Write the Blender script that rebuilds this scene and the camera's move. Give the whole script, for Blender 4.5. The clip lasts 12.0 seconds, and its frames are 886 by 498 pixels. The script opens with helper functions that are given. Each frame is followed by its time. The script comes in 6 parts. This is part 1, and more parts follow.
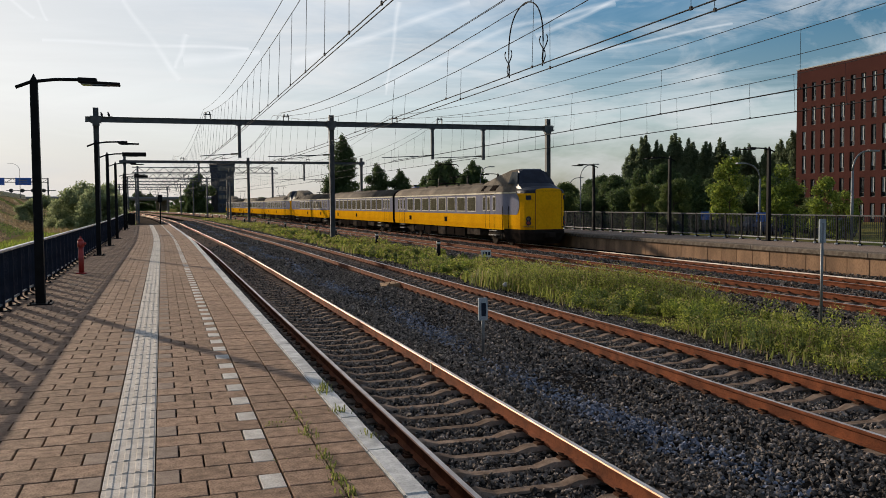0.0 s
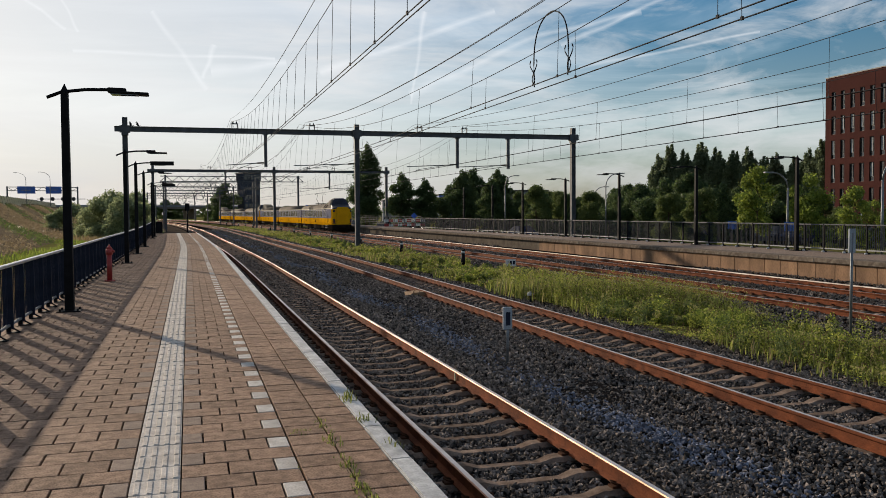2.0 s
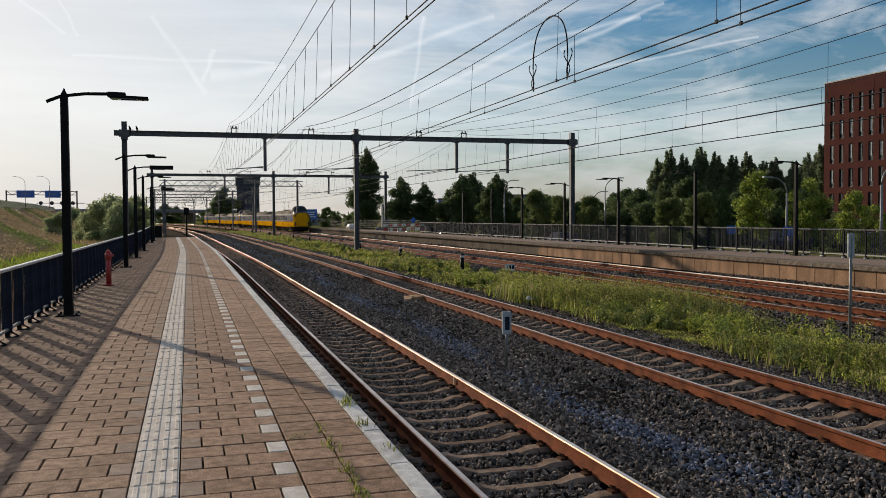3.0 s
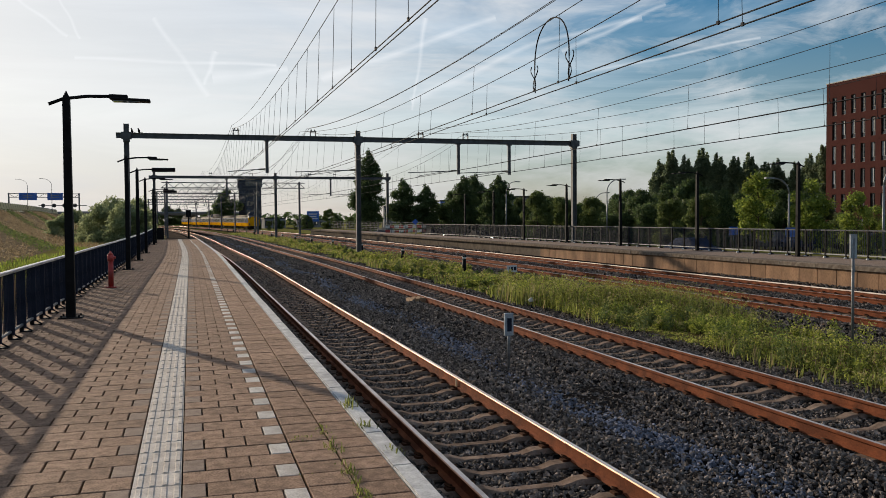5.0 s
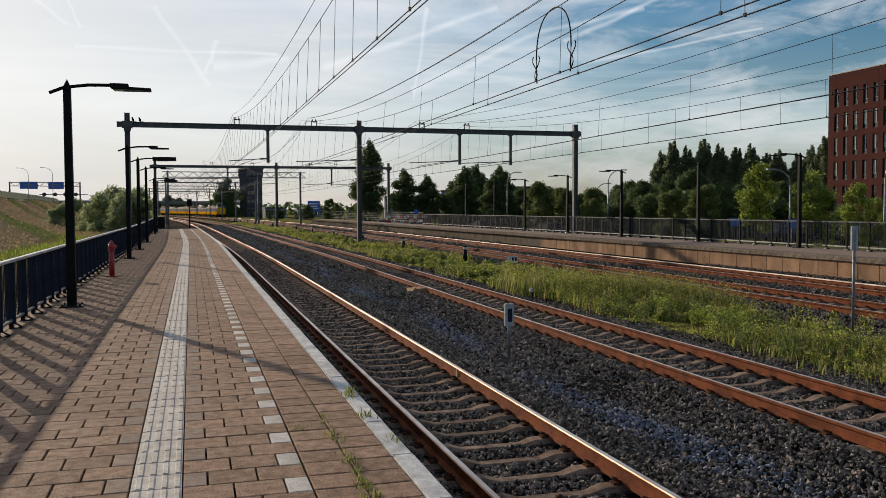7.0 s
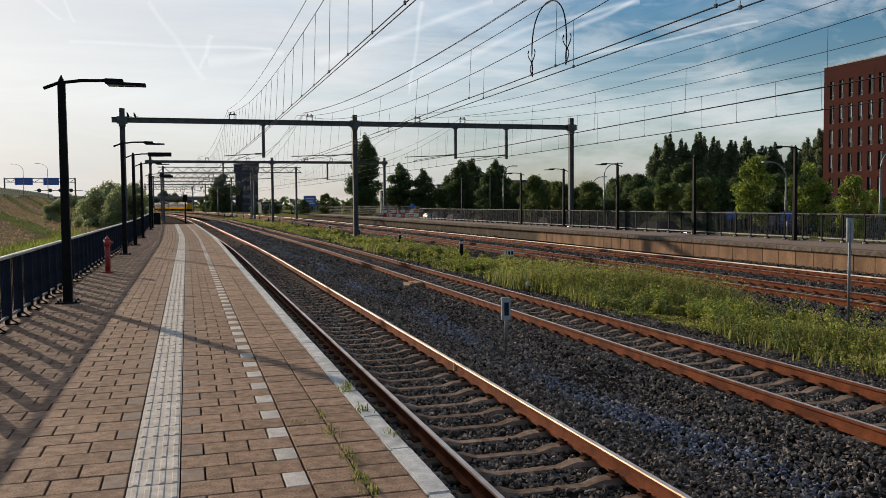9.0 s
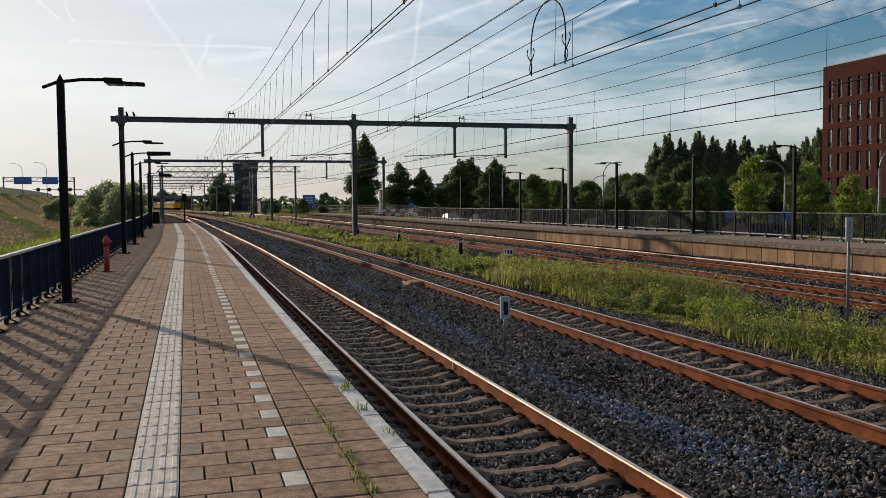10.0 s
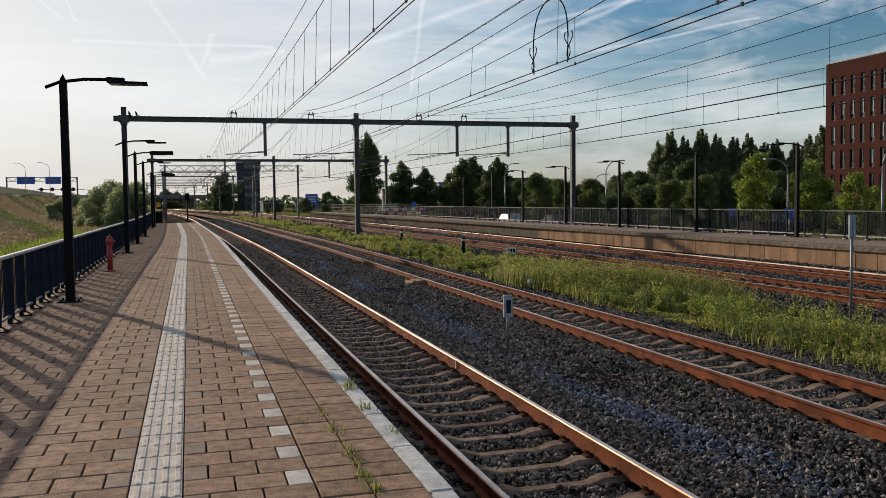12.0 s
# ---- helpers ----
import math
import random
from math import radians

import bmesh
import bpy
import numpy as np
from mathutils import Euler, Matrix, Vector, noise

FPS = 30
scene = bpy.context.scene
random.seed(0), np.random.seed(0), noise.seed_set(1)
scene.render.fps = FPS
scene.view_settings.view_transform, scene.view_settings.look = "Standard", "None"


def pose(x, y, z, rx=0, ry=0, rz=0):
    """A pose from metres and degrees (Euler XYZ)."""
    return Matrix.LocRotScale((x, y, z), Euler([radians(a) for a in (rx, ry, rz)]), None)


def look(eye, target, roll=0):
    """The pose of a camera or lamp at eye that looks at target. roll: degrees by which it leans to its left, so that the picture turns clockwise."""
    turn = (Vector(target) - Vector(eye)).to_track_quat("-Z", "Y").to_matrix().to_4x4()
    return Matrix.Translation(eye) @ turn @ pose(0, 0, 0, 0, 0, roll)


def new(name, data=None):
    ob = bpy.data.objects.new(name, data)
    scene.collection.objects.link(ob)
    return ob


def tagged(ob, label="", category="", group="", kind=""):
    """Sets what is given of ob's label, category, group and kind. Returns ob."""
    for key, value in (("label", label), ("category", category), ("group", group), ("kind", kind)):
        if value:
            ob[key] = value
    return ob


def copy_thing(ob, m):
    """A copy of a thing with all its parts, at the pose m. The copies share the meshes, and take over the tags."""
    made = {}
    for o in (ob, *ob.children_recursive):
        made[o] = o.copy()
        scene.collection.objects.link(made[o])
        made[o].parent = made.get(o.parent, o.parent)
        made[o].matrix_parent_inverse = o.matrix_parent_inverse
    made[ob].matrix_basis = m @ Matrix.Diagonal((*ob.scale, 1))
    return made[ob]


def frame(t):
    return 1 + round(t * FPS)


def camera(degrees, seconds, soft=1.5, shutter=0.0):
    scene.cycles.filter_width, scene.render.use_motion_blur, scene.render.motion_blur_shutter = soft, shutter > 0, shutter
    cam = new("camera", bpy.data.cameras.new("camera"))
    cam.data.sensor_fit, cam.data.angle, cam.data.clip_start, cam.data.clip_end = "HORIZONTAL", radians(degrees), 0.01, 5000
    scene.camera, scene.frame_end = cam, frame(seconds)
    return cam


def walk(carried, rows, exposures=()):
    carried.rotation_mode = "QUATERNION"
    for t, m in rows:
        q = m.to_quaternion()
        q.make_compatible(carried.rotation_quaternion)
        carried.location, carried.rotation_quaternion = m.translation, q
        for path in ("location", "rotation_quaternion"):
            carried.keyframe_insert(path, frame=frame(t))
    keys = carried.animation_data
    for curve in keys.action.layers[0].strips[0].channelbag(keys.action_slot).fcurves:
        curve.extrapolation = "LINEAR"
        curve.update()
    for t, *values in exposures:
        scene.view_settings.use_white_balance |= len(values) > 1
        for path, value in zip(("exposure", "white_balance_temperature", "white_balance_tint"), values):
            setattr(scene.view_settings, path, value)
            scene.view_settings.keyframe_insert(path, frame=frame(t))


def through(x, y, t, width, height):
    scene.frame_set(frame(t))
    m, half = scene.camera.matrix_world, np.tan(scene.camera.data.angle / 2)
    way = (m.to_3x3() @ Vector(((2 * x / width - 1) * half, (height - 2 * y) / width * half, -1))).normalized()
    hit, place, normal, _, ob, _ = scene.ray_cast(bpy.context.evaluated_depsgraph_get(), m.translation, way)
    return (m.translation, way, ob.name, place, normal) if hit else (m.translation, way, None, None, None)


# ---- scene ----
cam = camera(53.94, 12.0, soft=0.5)
EYE = (-1.51, 0.0, 1.76)


def aim(yaw, pitch, roll):
    """The camera's pose: degrees to the right of the track's line, down, and lean."""
    a, b = radians(yaw), radians(pitch)
    way = Vector((math.sin(a) * math.cos(b), math.cos(a) * math.cos(b), -math.sin(b)))
    return look(EYE, Vector(EYE) + way * 10, -roll)


PATH = [
    (0, 17.874, 3.012, 0.469),
    (0.5, 16.621, 2.935, 0.353),
    (1, 16.338, 2.767, 0.110),
    (1.5, 16.191, 2.551, 0.252),
    (2, 16.262, 2.413, 0.376),
    (2.5, 16.377, 2.285, 0.208),
    (3, 16.315, 2.123, 0.329),
    (5, 16.187, 2.015, 0.438),
    (5.5, 16.118, 2.112, 0.558),
    (6, 16.075, 2.313, 0.436),
    (6.5, 16.051, 2.433, 0.312),
    (7, 16.129, 2.657, 0.245),
    (9, 16.368, 3.041, 0.518),
    (9.5, 16.396, 3.053, 0.503),
    (10, 16.421, 3.098, 0.526),
    (10.5, 16.409, 3.134, 0.668),
    (11, 16.396, 3.158, 0.648),
    (11.5, 16.300, 3.180, 0.747),
    (12, 16.240, 3.182, 0.683),
]
walk(cam, [(t, aim(*r)) for t, *r in PATH])
scene.view_settings.exposure = 0.06

# ---------------------------------------------------------------- light
SUN_AZ, SUN_EL = -22.3, 15.4
world = bpy.data.worlds.new("sky")
scene.world = world
world.use_nodes = True
wn, wl = world.node_tree.nodes, world.node_tree.links
wn.clear()
w_out = wn.new("ShaderNodeOutputWorld")
w_bg = wn.new("ShaderNodeBackground")
w_bg.inputs["Strength"].default_value = 0.074
w_sky = wn.new("ShaderNodeTexSky")
w_sky.sky_type = "NISHITA"
w_sky.sun_disc = False
w_sky.sun_elevation = radians(SUN_EL)
w_sky.sun_rotation = radians(SUN_AZ)
w_sky.air_density, w_sky.dust_density, w_sky.ozone_density = 1.0, 0.35, 1.8
w_geo = wn.new("ShaderNodeTexCoord")
w_map = wn.new("ShaderNodeMapping")
w_map.inputs["Scale"].default_value = (1.2, 2.2, 9.0)
w_map.inputs["Rotation"].default_value = (0.15, 0.1, 0.5)
w_noise = wn.new("ShaderNodeTexNoise")
w_noise.inputs["Scale"].default_value = 1.6
w_noise.inputs["Detail"].default_value = 7.0
w_noise.inputs["Roughness"].default_value = 0.62
w_noise.inputs["Distortion"].default_value = 0.7
w_ramp = wn.new("ShaderNodeValToRGB")
w_ramp.color_ramp.elements[0].position = 0.40
w_ramp.color_ramp.elements[1].position = 0.74
w_ramp.color_ramp.elements[1].color = (0.62, 0.62, 0.62, 1)
w_white = wn.new("ShaderNodeMixRGB")
w_white.blend_type = "MIX"
w_cloud = wn.new("ShaderNodeMixRGB")
w_cloud.blend_type = "ADD"
w_cloud.inputs[0].default_value = 1.0
w_cloud.inputs[2].default_value = (7.5, 7.4, 7.2, 1)
wl.new(w_geo.outputs["Generated"], w_map.inputs["Vector"])
wl.new(w_map.outputs["Vector"], w_noise.inputs["Vector"])
wl.new(w_noise.outputs["Fac"], w_ramp.inputs["Fac"])
# a thin high veil of cloud takes the colour out of the low sky
w_bw = wn.new("ShaderNodeRGBToBW")
w_tint = wn.new("ShaderNodeMixRGB")
w_tint.blend_type = "MULTIPLY"
w_tint.inputs[0].default_value = 1.0
w_tint.inputs[2].default_value = (0.74, 0.82, 0.99, 1)
w_sep = wn.new("ShaderNodeSeparateXYZ")
w_low = wn.new("ShaderNodeMapRange")
w_low.inputs["From Min"].default_value, w_low.inputs["From Max"].default_value = 0.0, 0.26
w_low.inputs["To Min"].default_value, w_low.inputs["To Max"].default_value = 0.66, 0.03
w_veil = wn.new("ShaderNodeMixRGB")
w_sat = wn.new("ShaderNodeHueSaturation")
w_sat.inputs["Saturation"].default_value = 1.65
wl.new(w_sky.outputs["Color"], w_sat.inputs["Color"])
wl.new(w_sky.outputs["Color"], w_bw.inputs["Color"])
wl.new(w_bw.outputs["Val"], w_tint.inputs[1])
wl.new(w_geo.outputs["Generated"], w_sep.inputs["Vector"])
wl.new(w_sep.outputs["Z"], w_low.inputs["Value"])
wl.new(w_low.outputs["Result"], w_veil.inputs["Fac"])
wl.new(w_sat.outputs["Color"], w_veil.inputs[1])
wl.new(w_tint.outputs["Color"], w_veil.inputs[2])
wl.new(w_veil.outputs["Color"], w_cloud.inputs[1])
wl.new(w_ramp.outputs["Color"], w_white.inputs["Fac"])
wl.new(w_veil.outputs["Color"], w_white.inputs[1])
wl.new(w_cloud.outputs["Color"], w_white.inputs[2])
# streaks of high cloud drawn out by the wind
w_map2 = wn.new("ShaderNodeMapping")
w_map2.inputs["Scale"].default_value = (2.0, 9.0, 16.0)
w_map2.inputs["Rotation"].default_value = (0.35, -0.25, 0.9)
w_noise2 = wn.new("ShaderNodeTexNoise")
w_noise2.inputs["Scale"].default_value = 1.5
w_noise2.inputs["Detail"].default_value = 9.0
w_noise2.inputs["Roughness"].default_value = 0.6
w_noise2.inputs["Distortion"].default_value = 0.5
w_ramp2 = wn.new("ShaderNodeValToRGB")
w_ramp2.color_ramp.elements[0].position = 0.46
w_ramp2.color_ramp.elements[1].position = 0.72
w_ramp2.color_ramp.elements[1].color = (0.7, 0.7, 0.7, 1)
w_streak = wn.new("ShaderNodeMixRGB")
w_streak.inputs[2].default_value = (10.5, 10.6, 10.8, 1)
wl.new(w_geo.outputs["Generated"], w_map2.inputs["Vector"])
wl.new(w_map2.outputs["Vector"], w_noise2.inputs["Vector"])
wl.new(w_noise2.outputs["Fac"], w_ramp2.inputs["Fac"])
wl.new(w_ramp2.outputs["Color"], w_streak.inputs["Fac"])
wl.new(w_white.outputs["Color"], w_streak.inputs[1])
# thin cloud scatters the sunlight forward: a wide pale aureole round the sun
w_dot = wn.new("ShaderNodeVectorMath")
w_dot.operation = "DOT_PRODUCT"
w_dot.inputs[1].default_value = (math.sin(radians(SUN_AZ)) * math.cos(radians(SUN_EL)), math.cos(radians(SUN_AZ)) * math.cos(radians(SUN_EL)), math.sin(radians(SUN_EL)))
w_near = wn.new("ShaderNodeMapRange")
w_near.interpolation_type = "SMOOTHSTEP"
w_near.inputs["From Min"].default_value, w_near.inputs["From Max"].default_value = 0.62, 0.98
w_near.inputs["To Min"].default_value, w_near.inputs["To Max"].default_value = 0.0, 0.74
w_aur = wn.new("ShaderNodeMixRGB")
w_aur.inputs[2].default_value = (11.3, 11.2, 11.2, 1)
wl.new(w_geo.outputs["Generated"], w_dot.inputs[0])
wl.new(w_dot.outputs["Value"], w_near.inputs["Value"])
wl.new(w_near.outputs["Result"], w_aur.inputs["Fac"])
wl.new(w_streak.outputs["Color"], w_aur.inputs[1])
# the lowest sky is dimmed by the thick air over the ground
w_air = wn.new("ShaderNodeMapRange")
w_air.inputs["From Min"].default_value, w_air.inputs["From Max"].default_value = 0.0, 0.11
w_air.inputs["To Min"].default_value, w_air.inputs["To Max"].default_value = 0.76, 1.0
w_dim = wn.new("ShaderNodeVectorMath")
w_dim.operation = "SCALE"
wl.new(w_sep.outputs["Z"], w_air.inputs["Value"])
wl.new(w_aur.outputs["Color"], w_dim.inputs[0])
wl.new(w_air.outputs["Result"], w_dim.inputs["Scale"])
wl.new(w_dim.outputs["Vector"], w_bg.inputs["Color"])
wl.new(w_bg.outputs["Background"], w_out.inputs["Surface"])

sun_data = bpy.data.lights.new("sun", "SUN")
sun_data.energy = 4.35
sun_data.angle = radians(0.6)
sun_data.color = (1.0, 0.83, 0.63)
sun = new("sun", sun_data)
SUN_DIR = Vector((math.sin(radians(SUN_AZ)) * math.cos(radians(SUN_EL)), math.cos(radians(SUN_AZ)) * math.cos(radians(SUN_EL)), math.sin(radians(SUN_EL))))
sun.matrix_world = look(SUN_DIR * 200, (0, 0, 0))


# ---------------------------------------------------------------- materials
def mat(name, col, rough=0.7, metal=0.0, col2=None, scale=6.0, amount=1.0, bump=0.0, bscale=60.0, rnd=0.0, coat=0.0, spec=0.5, island=0.0, stretch=(1, 1, 1), fixed=False):
    """A surface with colour varied at two scales, fine relief, and a slight change from piece to piece."""
    m = bpy.data.materials.new(name)
    m.use_nodes = True
    n, l = m.node_tree.nodes, m.node_tree.links
    b = n["Principled BSDF"]
    b.inputs["Roughness"].default_value = rough
    b.inputs["Metallic"].default_value = metal
    b.inputs["Specular IOR Level"].default_value = 0.0 if rough > 0.86 else min(spec, 0.06) if rough >= 0.8 else spec
    b.inputs["Coat Weight"].default_value = coat
    tc = n.new("ShaderNodeTexCoord")
    mp = n.new("ShaderNodeMapping")
    mp.inputs["Scale"].default_value = stretch
    if fixed:
        l.new(n.new("ShaderNodeNewGeometry").outputs["Position"], mp.inputs["Vector"])
    else:
        l.new(tc.outputs["Object"], mp.inputs["Vector"])
    big = n.new("ShaderNodeTexNoise")
    big.inputs["Scale"].default_value = scale
    big.inputs["Detail"].default_value = 5
    fine = n.new("ShaderNodeTexNoise")
    fine.inputs["Scale"].default_value = bscale
    fine.inputs["Detail"].default_value = 4
    for q in (big, fine):
        l.new(mp.outputs["Vector"], q.inputs["Vector"])
    c2 = col2 or tuple(c * 0.62 for c in col)
    ramp = n.new("ShaderNodeValToRGB")
    ramp.color_ramp.elements[0].position, ramp.color_ramp.elements[1].position = 0.35, 0.68
    ramp.color_ramp.elements[0].color, ramp.color_ramp.elements[1].color = (*c2, 1), (*col, 1)
    l.new(big.outputs["Fac"], ramp.inputs["Fac"])
    mix = n.new("ShaderNodeMixRGB")
    mix.blend_type = "MULTIPLY"
    mix.inputs[0].default_value = 0.45 * amount
    fr = n.new("ShaderNodeValToRGB")
    fr.color_ramp.elements[0].position, fr.color_ramp.elements[1].position = 0.36, 0.56
    fr.color_ramp.elements[0].color = (0.45, 0.45, 0.45, 1)
    l.new(fine.outputs["Fac"], fr.inputs["Fac"])
    l.new(ramp.outputs["Color"], mix.inputs[1])
    l.new(fr.outputs["Color"], mix.inputs[2])
    last = mix.outputs["Color"]
    for value, node, sock in ((rnd, "ShaderNodeObjectInfo", "Random"), (island, "ShaderNodeNewGeometry", "Random Per Island")):
        if value:
            oi = n.new(node)
            hs = n.new("ShaderNodeHueSaturation")
            mr = n.new("ShaderNodeMapRange")
            mr.inputs["To Min"].default_value, mr.inputs["To Max"].default_value = 1 - value, 1 + value
            l.new(oi.outputs[sock], mr.inputs["Value"])
            l.new(mr.outputs["Result"], hs.inputs["Value"])
            l.new(last, hs.inputs["Color"])
            last = hs.outputs["Color"]
    l.new(last, b.inputs["Base Color"])
    if bump:
        bp = n.new("ShaderNodeBump")
        bp.inputs["Strength"].default_value = bump
        bp.inputs["Distance"].default_value = 0.01
        l.new(fine.outputs["Fac"], bp.inputs["Height"])
        l.new(bp.outputs["Normal"], b.inputs["Normal"])
    return m


def leaf_mat(name, col, col2, through=0.35):
    """Leaves and blades: matt, some light passes through, each leaf a little different."""
    m = bpy.data.materials.new(name)
    m.use_nodes = True
    n, l = m.node_tree.nodes, m.node_tree.links
    b = n["Principled BSDF"]
    b.inputs["Roughness"].default_value = 0.6
    b.inputs["Specular IOR Level"].default_value = 0.25
    g = n.new("ShaderNodeNewGeometry")
    r = n.new("ShaderNodeValToRGB")
    r.color_ramp.elements[0].color, r.color_ramp.elements[1].color = (*col2, 1), (*col, 1)
    l.new(g.outputs["Random Per Island"], r.inputs["Fac"])
    l.new(r.outputs["Color"], b.inputs["Base Color"])
    t = n.new("ShaderNodeBsdfTranslucent")
    l.new(r.outputs["Color"], t.inputs["Color"])
    x = n.new("ShaderNodeMixShader")
    x.inputs[0].default_value = through
    l.new(b.outputs["BSDF"], x.inputs[1])
    l.new(t.outputs["BSDF"], x.inputs[2])
    l.new(x.outputs["Shader"], n["Material Output"].inputs["Surface"])
    return m


def glow(name, col, strength):
    m = bpy.data.materials.new(name)
    m.use_nodes = True
    b = m.node_tree.nodes["Principled BSDF"]
    b.inputs["Base Color"].default_value = (*col, 1)
    b.inputs["Emission Color"].default_value = (*col, 1)
    b.inputs["Emission Strength"].default_value = strength
    return m


TILE = mat("concrete_tile", (0.455, 0.298, 0.205), 0.84, col2=(0.26, 0.168, 0.115), scale=11, fixed=True, amount=1.6, bump=0.8, bscale=75, rnd=0.16, island=0.16)
TILE_GREY = mat("grey_tile", (0.36, 0.275, 0.215), 0.84, col2=(0.26, 0.19, 0.15), scale=11, fixed=True, bump=0.4, bscale=90, rnd=0.1, island=0.1)
TILE_WHITE = mat("white_tile", (0.70, 0.66, 0.60), 0.8, col2=(0.52, 0.47, 0.42), scale=9, fixed=True, bump=0.3, bscale=80, rnd=0.1, island=0.1)
STRIP = mat("tactile_tile", (0.66, 0.61, 0.55), 0.8, col2=(0.48, 0.43, 0.38), scale=8, fixed=True, bump=0.3, bscale=80, rnd=0.06, island=0.06)
COPING = mat("coping_concrete", (0.27, 0.225, 0.18), 0.88, col2=(0.13, 0.105, 0.085), scale=5, bump=0.5, bscale=70, rnd=0.12)
EDGE = mat("edge_concrete", (0.62, 0.62, 0.61), 0.75, col2=(0.38, 0.38, 0.38), scale=7, fixed=True, bump=0.5, bscale=70, rnd=0.1)
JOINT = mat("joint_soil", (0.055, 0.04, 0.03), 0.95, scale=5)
CONCRETE = mat("wall_concrete", (0.37, 0.225, 0.135), 0.85, col2=(0.20, 0.125, 0.08), scale=1.6, fixed=True, bump=0.4, bscale=30, rnd=0.14, stretch=(1, 1, 0.4))
CONCRETE_DARK = mat("dark_concrete", (0.19, 0.16, 0.13), 0.9, scale=1.5, bump=0.4, bscale=30)
SLEEPER = mat("sleeper_concrete", (0.33, 0.245, 0.19), 0.88, col2=(0.16, 0.115, 0.088), scale=7, fixed=True, bump=0.5, bscale=70, rnd=0.16)
RUST = mat("rail_rust", (0.235, 0.075, 0.033), 0.8, col2=(0.12, 0.04, 0.02), scale=4, bump=0.3, bscale=50)
STEEL = mat("rail_head", (0.92, 0.82, 0.73), 0.45, 1.0, col2=(0.62, 0.50, 0.42), scale=2, amount=0.4)
WORN = mat("worn_rust", (0.62, 0.36, 0.24), 0.5, 0.8, col2=(0.40, 0.19, 0.11), scale=2, amount=0.6)
RUST_DARK = mat("clip_rust", (0.10, 0.045, 0.025), 0.8, scale=20)
STONE = mat("ballast_stone", (0.28, 0.236, 0.205), 0.82, col2=(0.048, 0.042, 0.038), scale=9, bump=0.6, bscale=60, island=0.7)
STONE_BLUE = mat("ballast_dusted", (0.25, 0.27, 0.335), 0.8, col2=(0.11, 0.12, 0.155), scale=9, bump=0.4, bscale=60, island=0.5)
# near black: the shade in the gaps between stones is put into this colour
BALLAST_SHADE = mat("ballast_bed", (0.022, 0.020, 0.019), 0.95, col2=(0.010, 0.0095, 0.0095), scale=18, bump=1.0, bscale=24)
BLACK = mat("black_paint", (0.012, 0.012, 0.013), 0.55, scale=5, bump=0.05, spec=0.06)
PORTAL = mat("portal_steel", (0.12, 0.126, 0.136), 0.6, 0.2, scale=2, bump=0.1, spec=0.12)
GALV = mat("galvanised_steel", (0.24, 0.25, 0.26), 0.5, 0.5, scale=6, bump=0.1)
PLATE = mat("grey_plate", (0.40, 0.44, 0.48), 0.7, scale=5, bump=0.1)
FENCE = mat("fence_paint", (0.024, 0.03, 0.05), 0.6, scale=3, bump=0.05, spec=0.06)
ALU = mat("aluminium_rail", (0.72, 0.72, 0.72), 0.35, 0.6, scale=4)
PLY = mat("plywood", (0.42, 0.27, 0.16), 0.8, scale=5)
WIRE = mat("copper_wire", (0.055, 0.055, 0.06), 0.75, scale=3, spec=0.05)
RED = mat("red_paint", (0.42, 0.035, 0.03), 0.45, scale=4, bump=0.1)
GRASSGROUND = mat("grass_ground", (0.115, 0.115, 0.04), 0.95, col2=(0.085, 0.07, 0.03), scale=0.6, bump=0.6, bscale=14)
MEADOW = mat("meadow", (0.21, 0.215, 0.06), 0.95, col2=(0.15, 0.125, 0.05), scale=0.12, bump=0.6, bscale=5)
BRICK = mat("brick_red", (0.094, 0.039, 0.034), 0.9, col2=(0.077, 0.033, 0.029), scale=0.4, bump=0.4, bscale=12)
GLASS_DARK = mat("window_glass", (0.03, 0.035, 0.04), 0.06, scale=0.3, spec=0.8)
BLIND = mat("blind", (0.40, 0.42, 0.43), 0.6, scale=1)
FRAME = mat("window_frame", (0.025, 0.022, 0.022), 0.5, scale=2)
YELLOW = mat("train_yellow", (0.82, 0.40, 0.01), 0.9, col2=(0.72, 0.33, 0.009), scale=0.7, amount=0.45, spec=0.07, coat=0.0, bscale=9)
BAND = mat("train_band", (0.25, 0.25, 0.31), 0.9, col2=(0.19, 0.19, 0.24), scale=0.8, amount=0.4, spec=0.07, coat=0.0, bscale=9)
ROOF = mat("train_roof", (0.17, 0.14, 0.11), 0.85, col2=(0.085, 0.07, 0.056), scale=0.7, bump=0.1, bscale=9)
CREAM = mat("train_line", (0.62, 0.53, 0.36), 0.5, scale=2)
SKIRT = mat("train_underframe", (0.028, 0.022, 0.019), 0.9, scale=2)
GEAR = mat("running_gear", (0.105, 0.085, 0.07), 0.88, col2=(0.035, 0.028, 0.024), scale=3, bump=0.2, bscale=20)
CABGLASS = mat("cab_glass", (0.10, 0.11, 0.12), 0.88, scale=1)
# beige base colour holds a painted reflection of the bright sky
TRAINGLASS = mat("train_glass", (0.13, 0.115, 0.08), 0.12, scale=0.8, amount=0.3, spec=0.9)
WINFRAME = mat("window_alu", (0.60, 0.56, 0.50), 0.4, 0.4, scale=3)
CABDARK = mat("cab_dark", (0.03, 0.035, 0.055), 0.45, scale=2, spec=0.15)
WHITE = mat("white_paint", (0.72, 0.72, 0.70), 0.6, scale=4)
BLUE = mat("blue_sign", (0.035, 0.14, 0.55), 0.45, scale=3)
BARK = mat("bark", (0.12, 0.09, 0.065), 0.9, scale=6, bump=0.6, bscale=40)
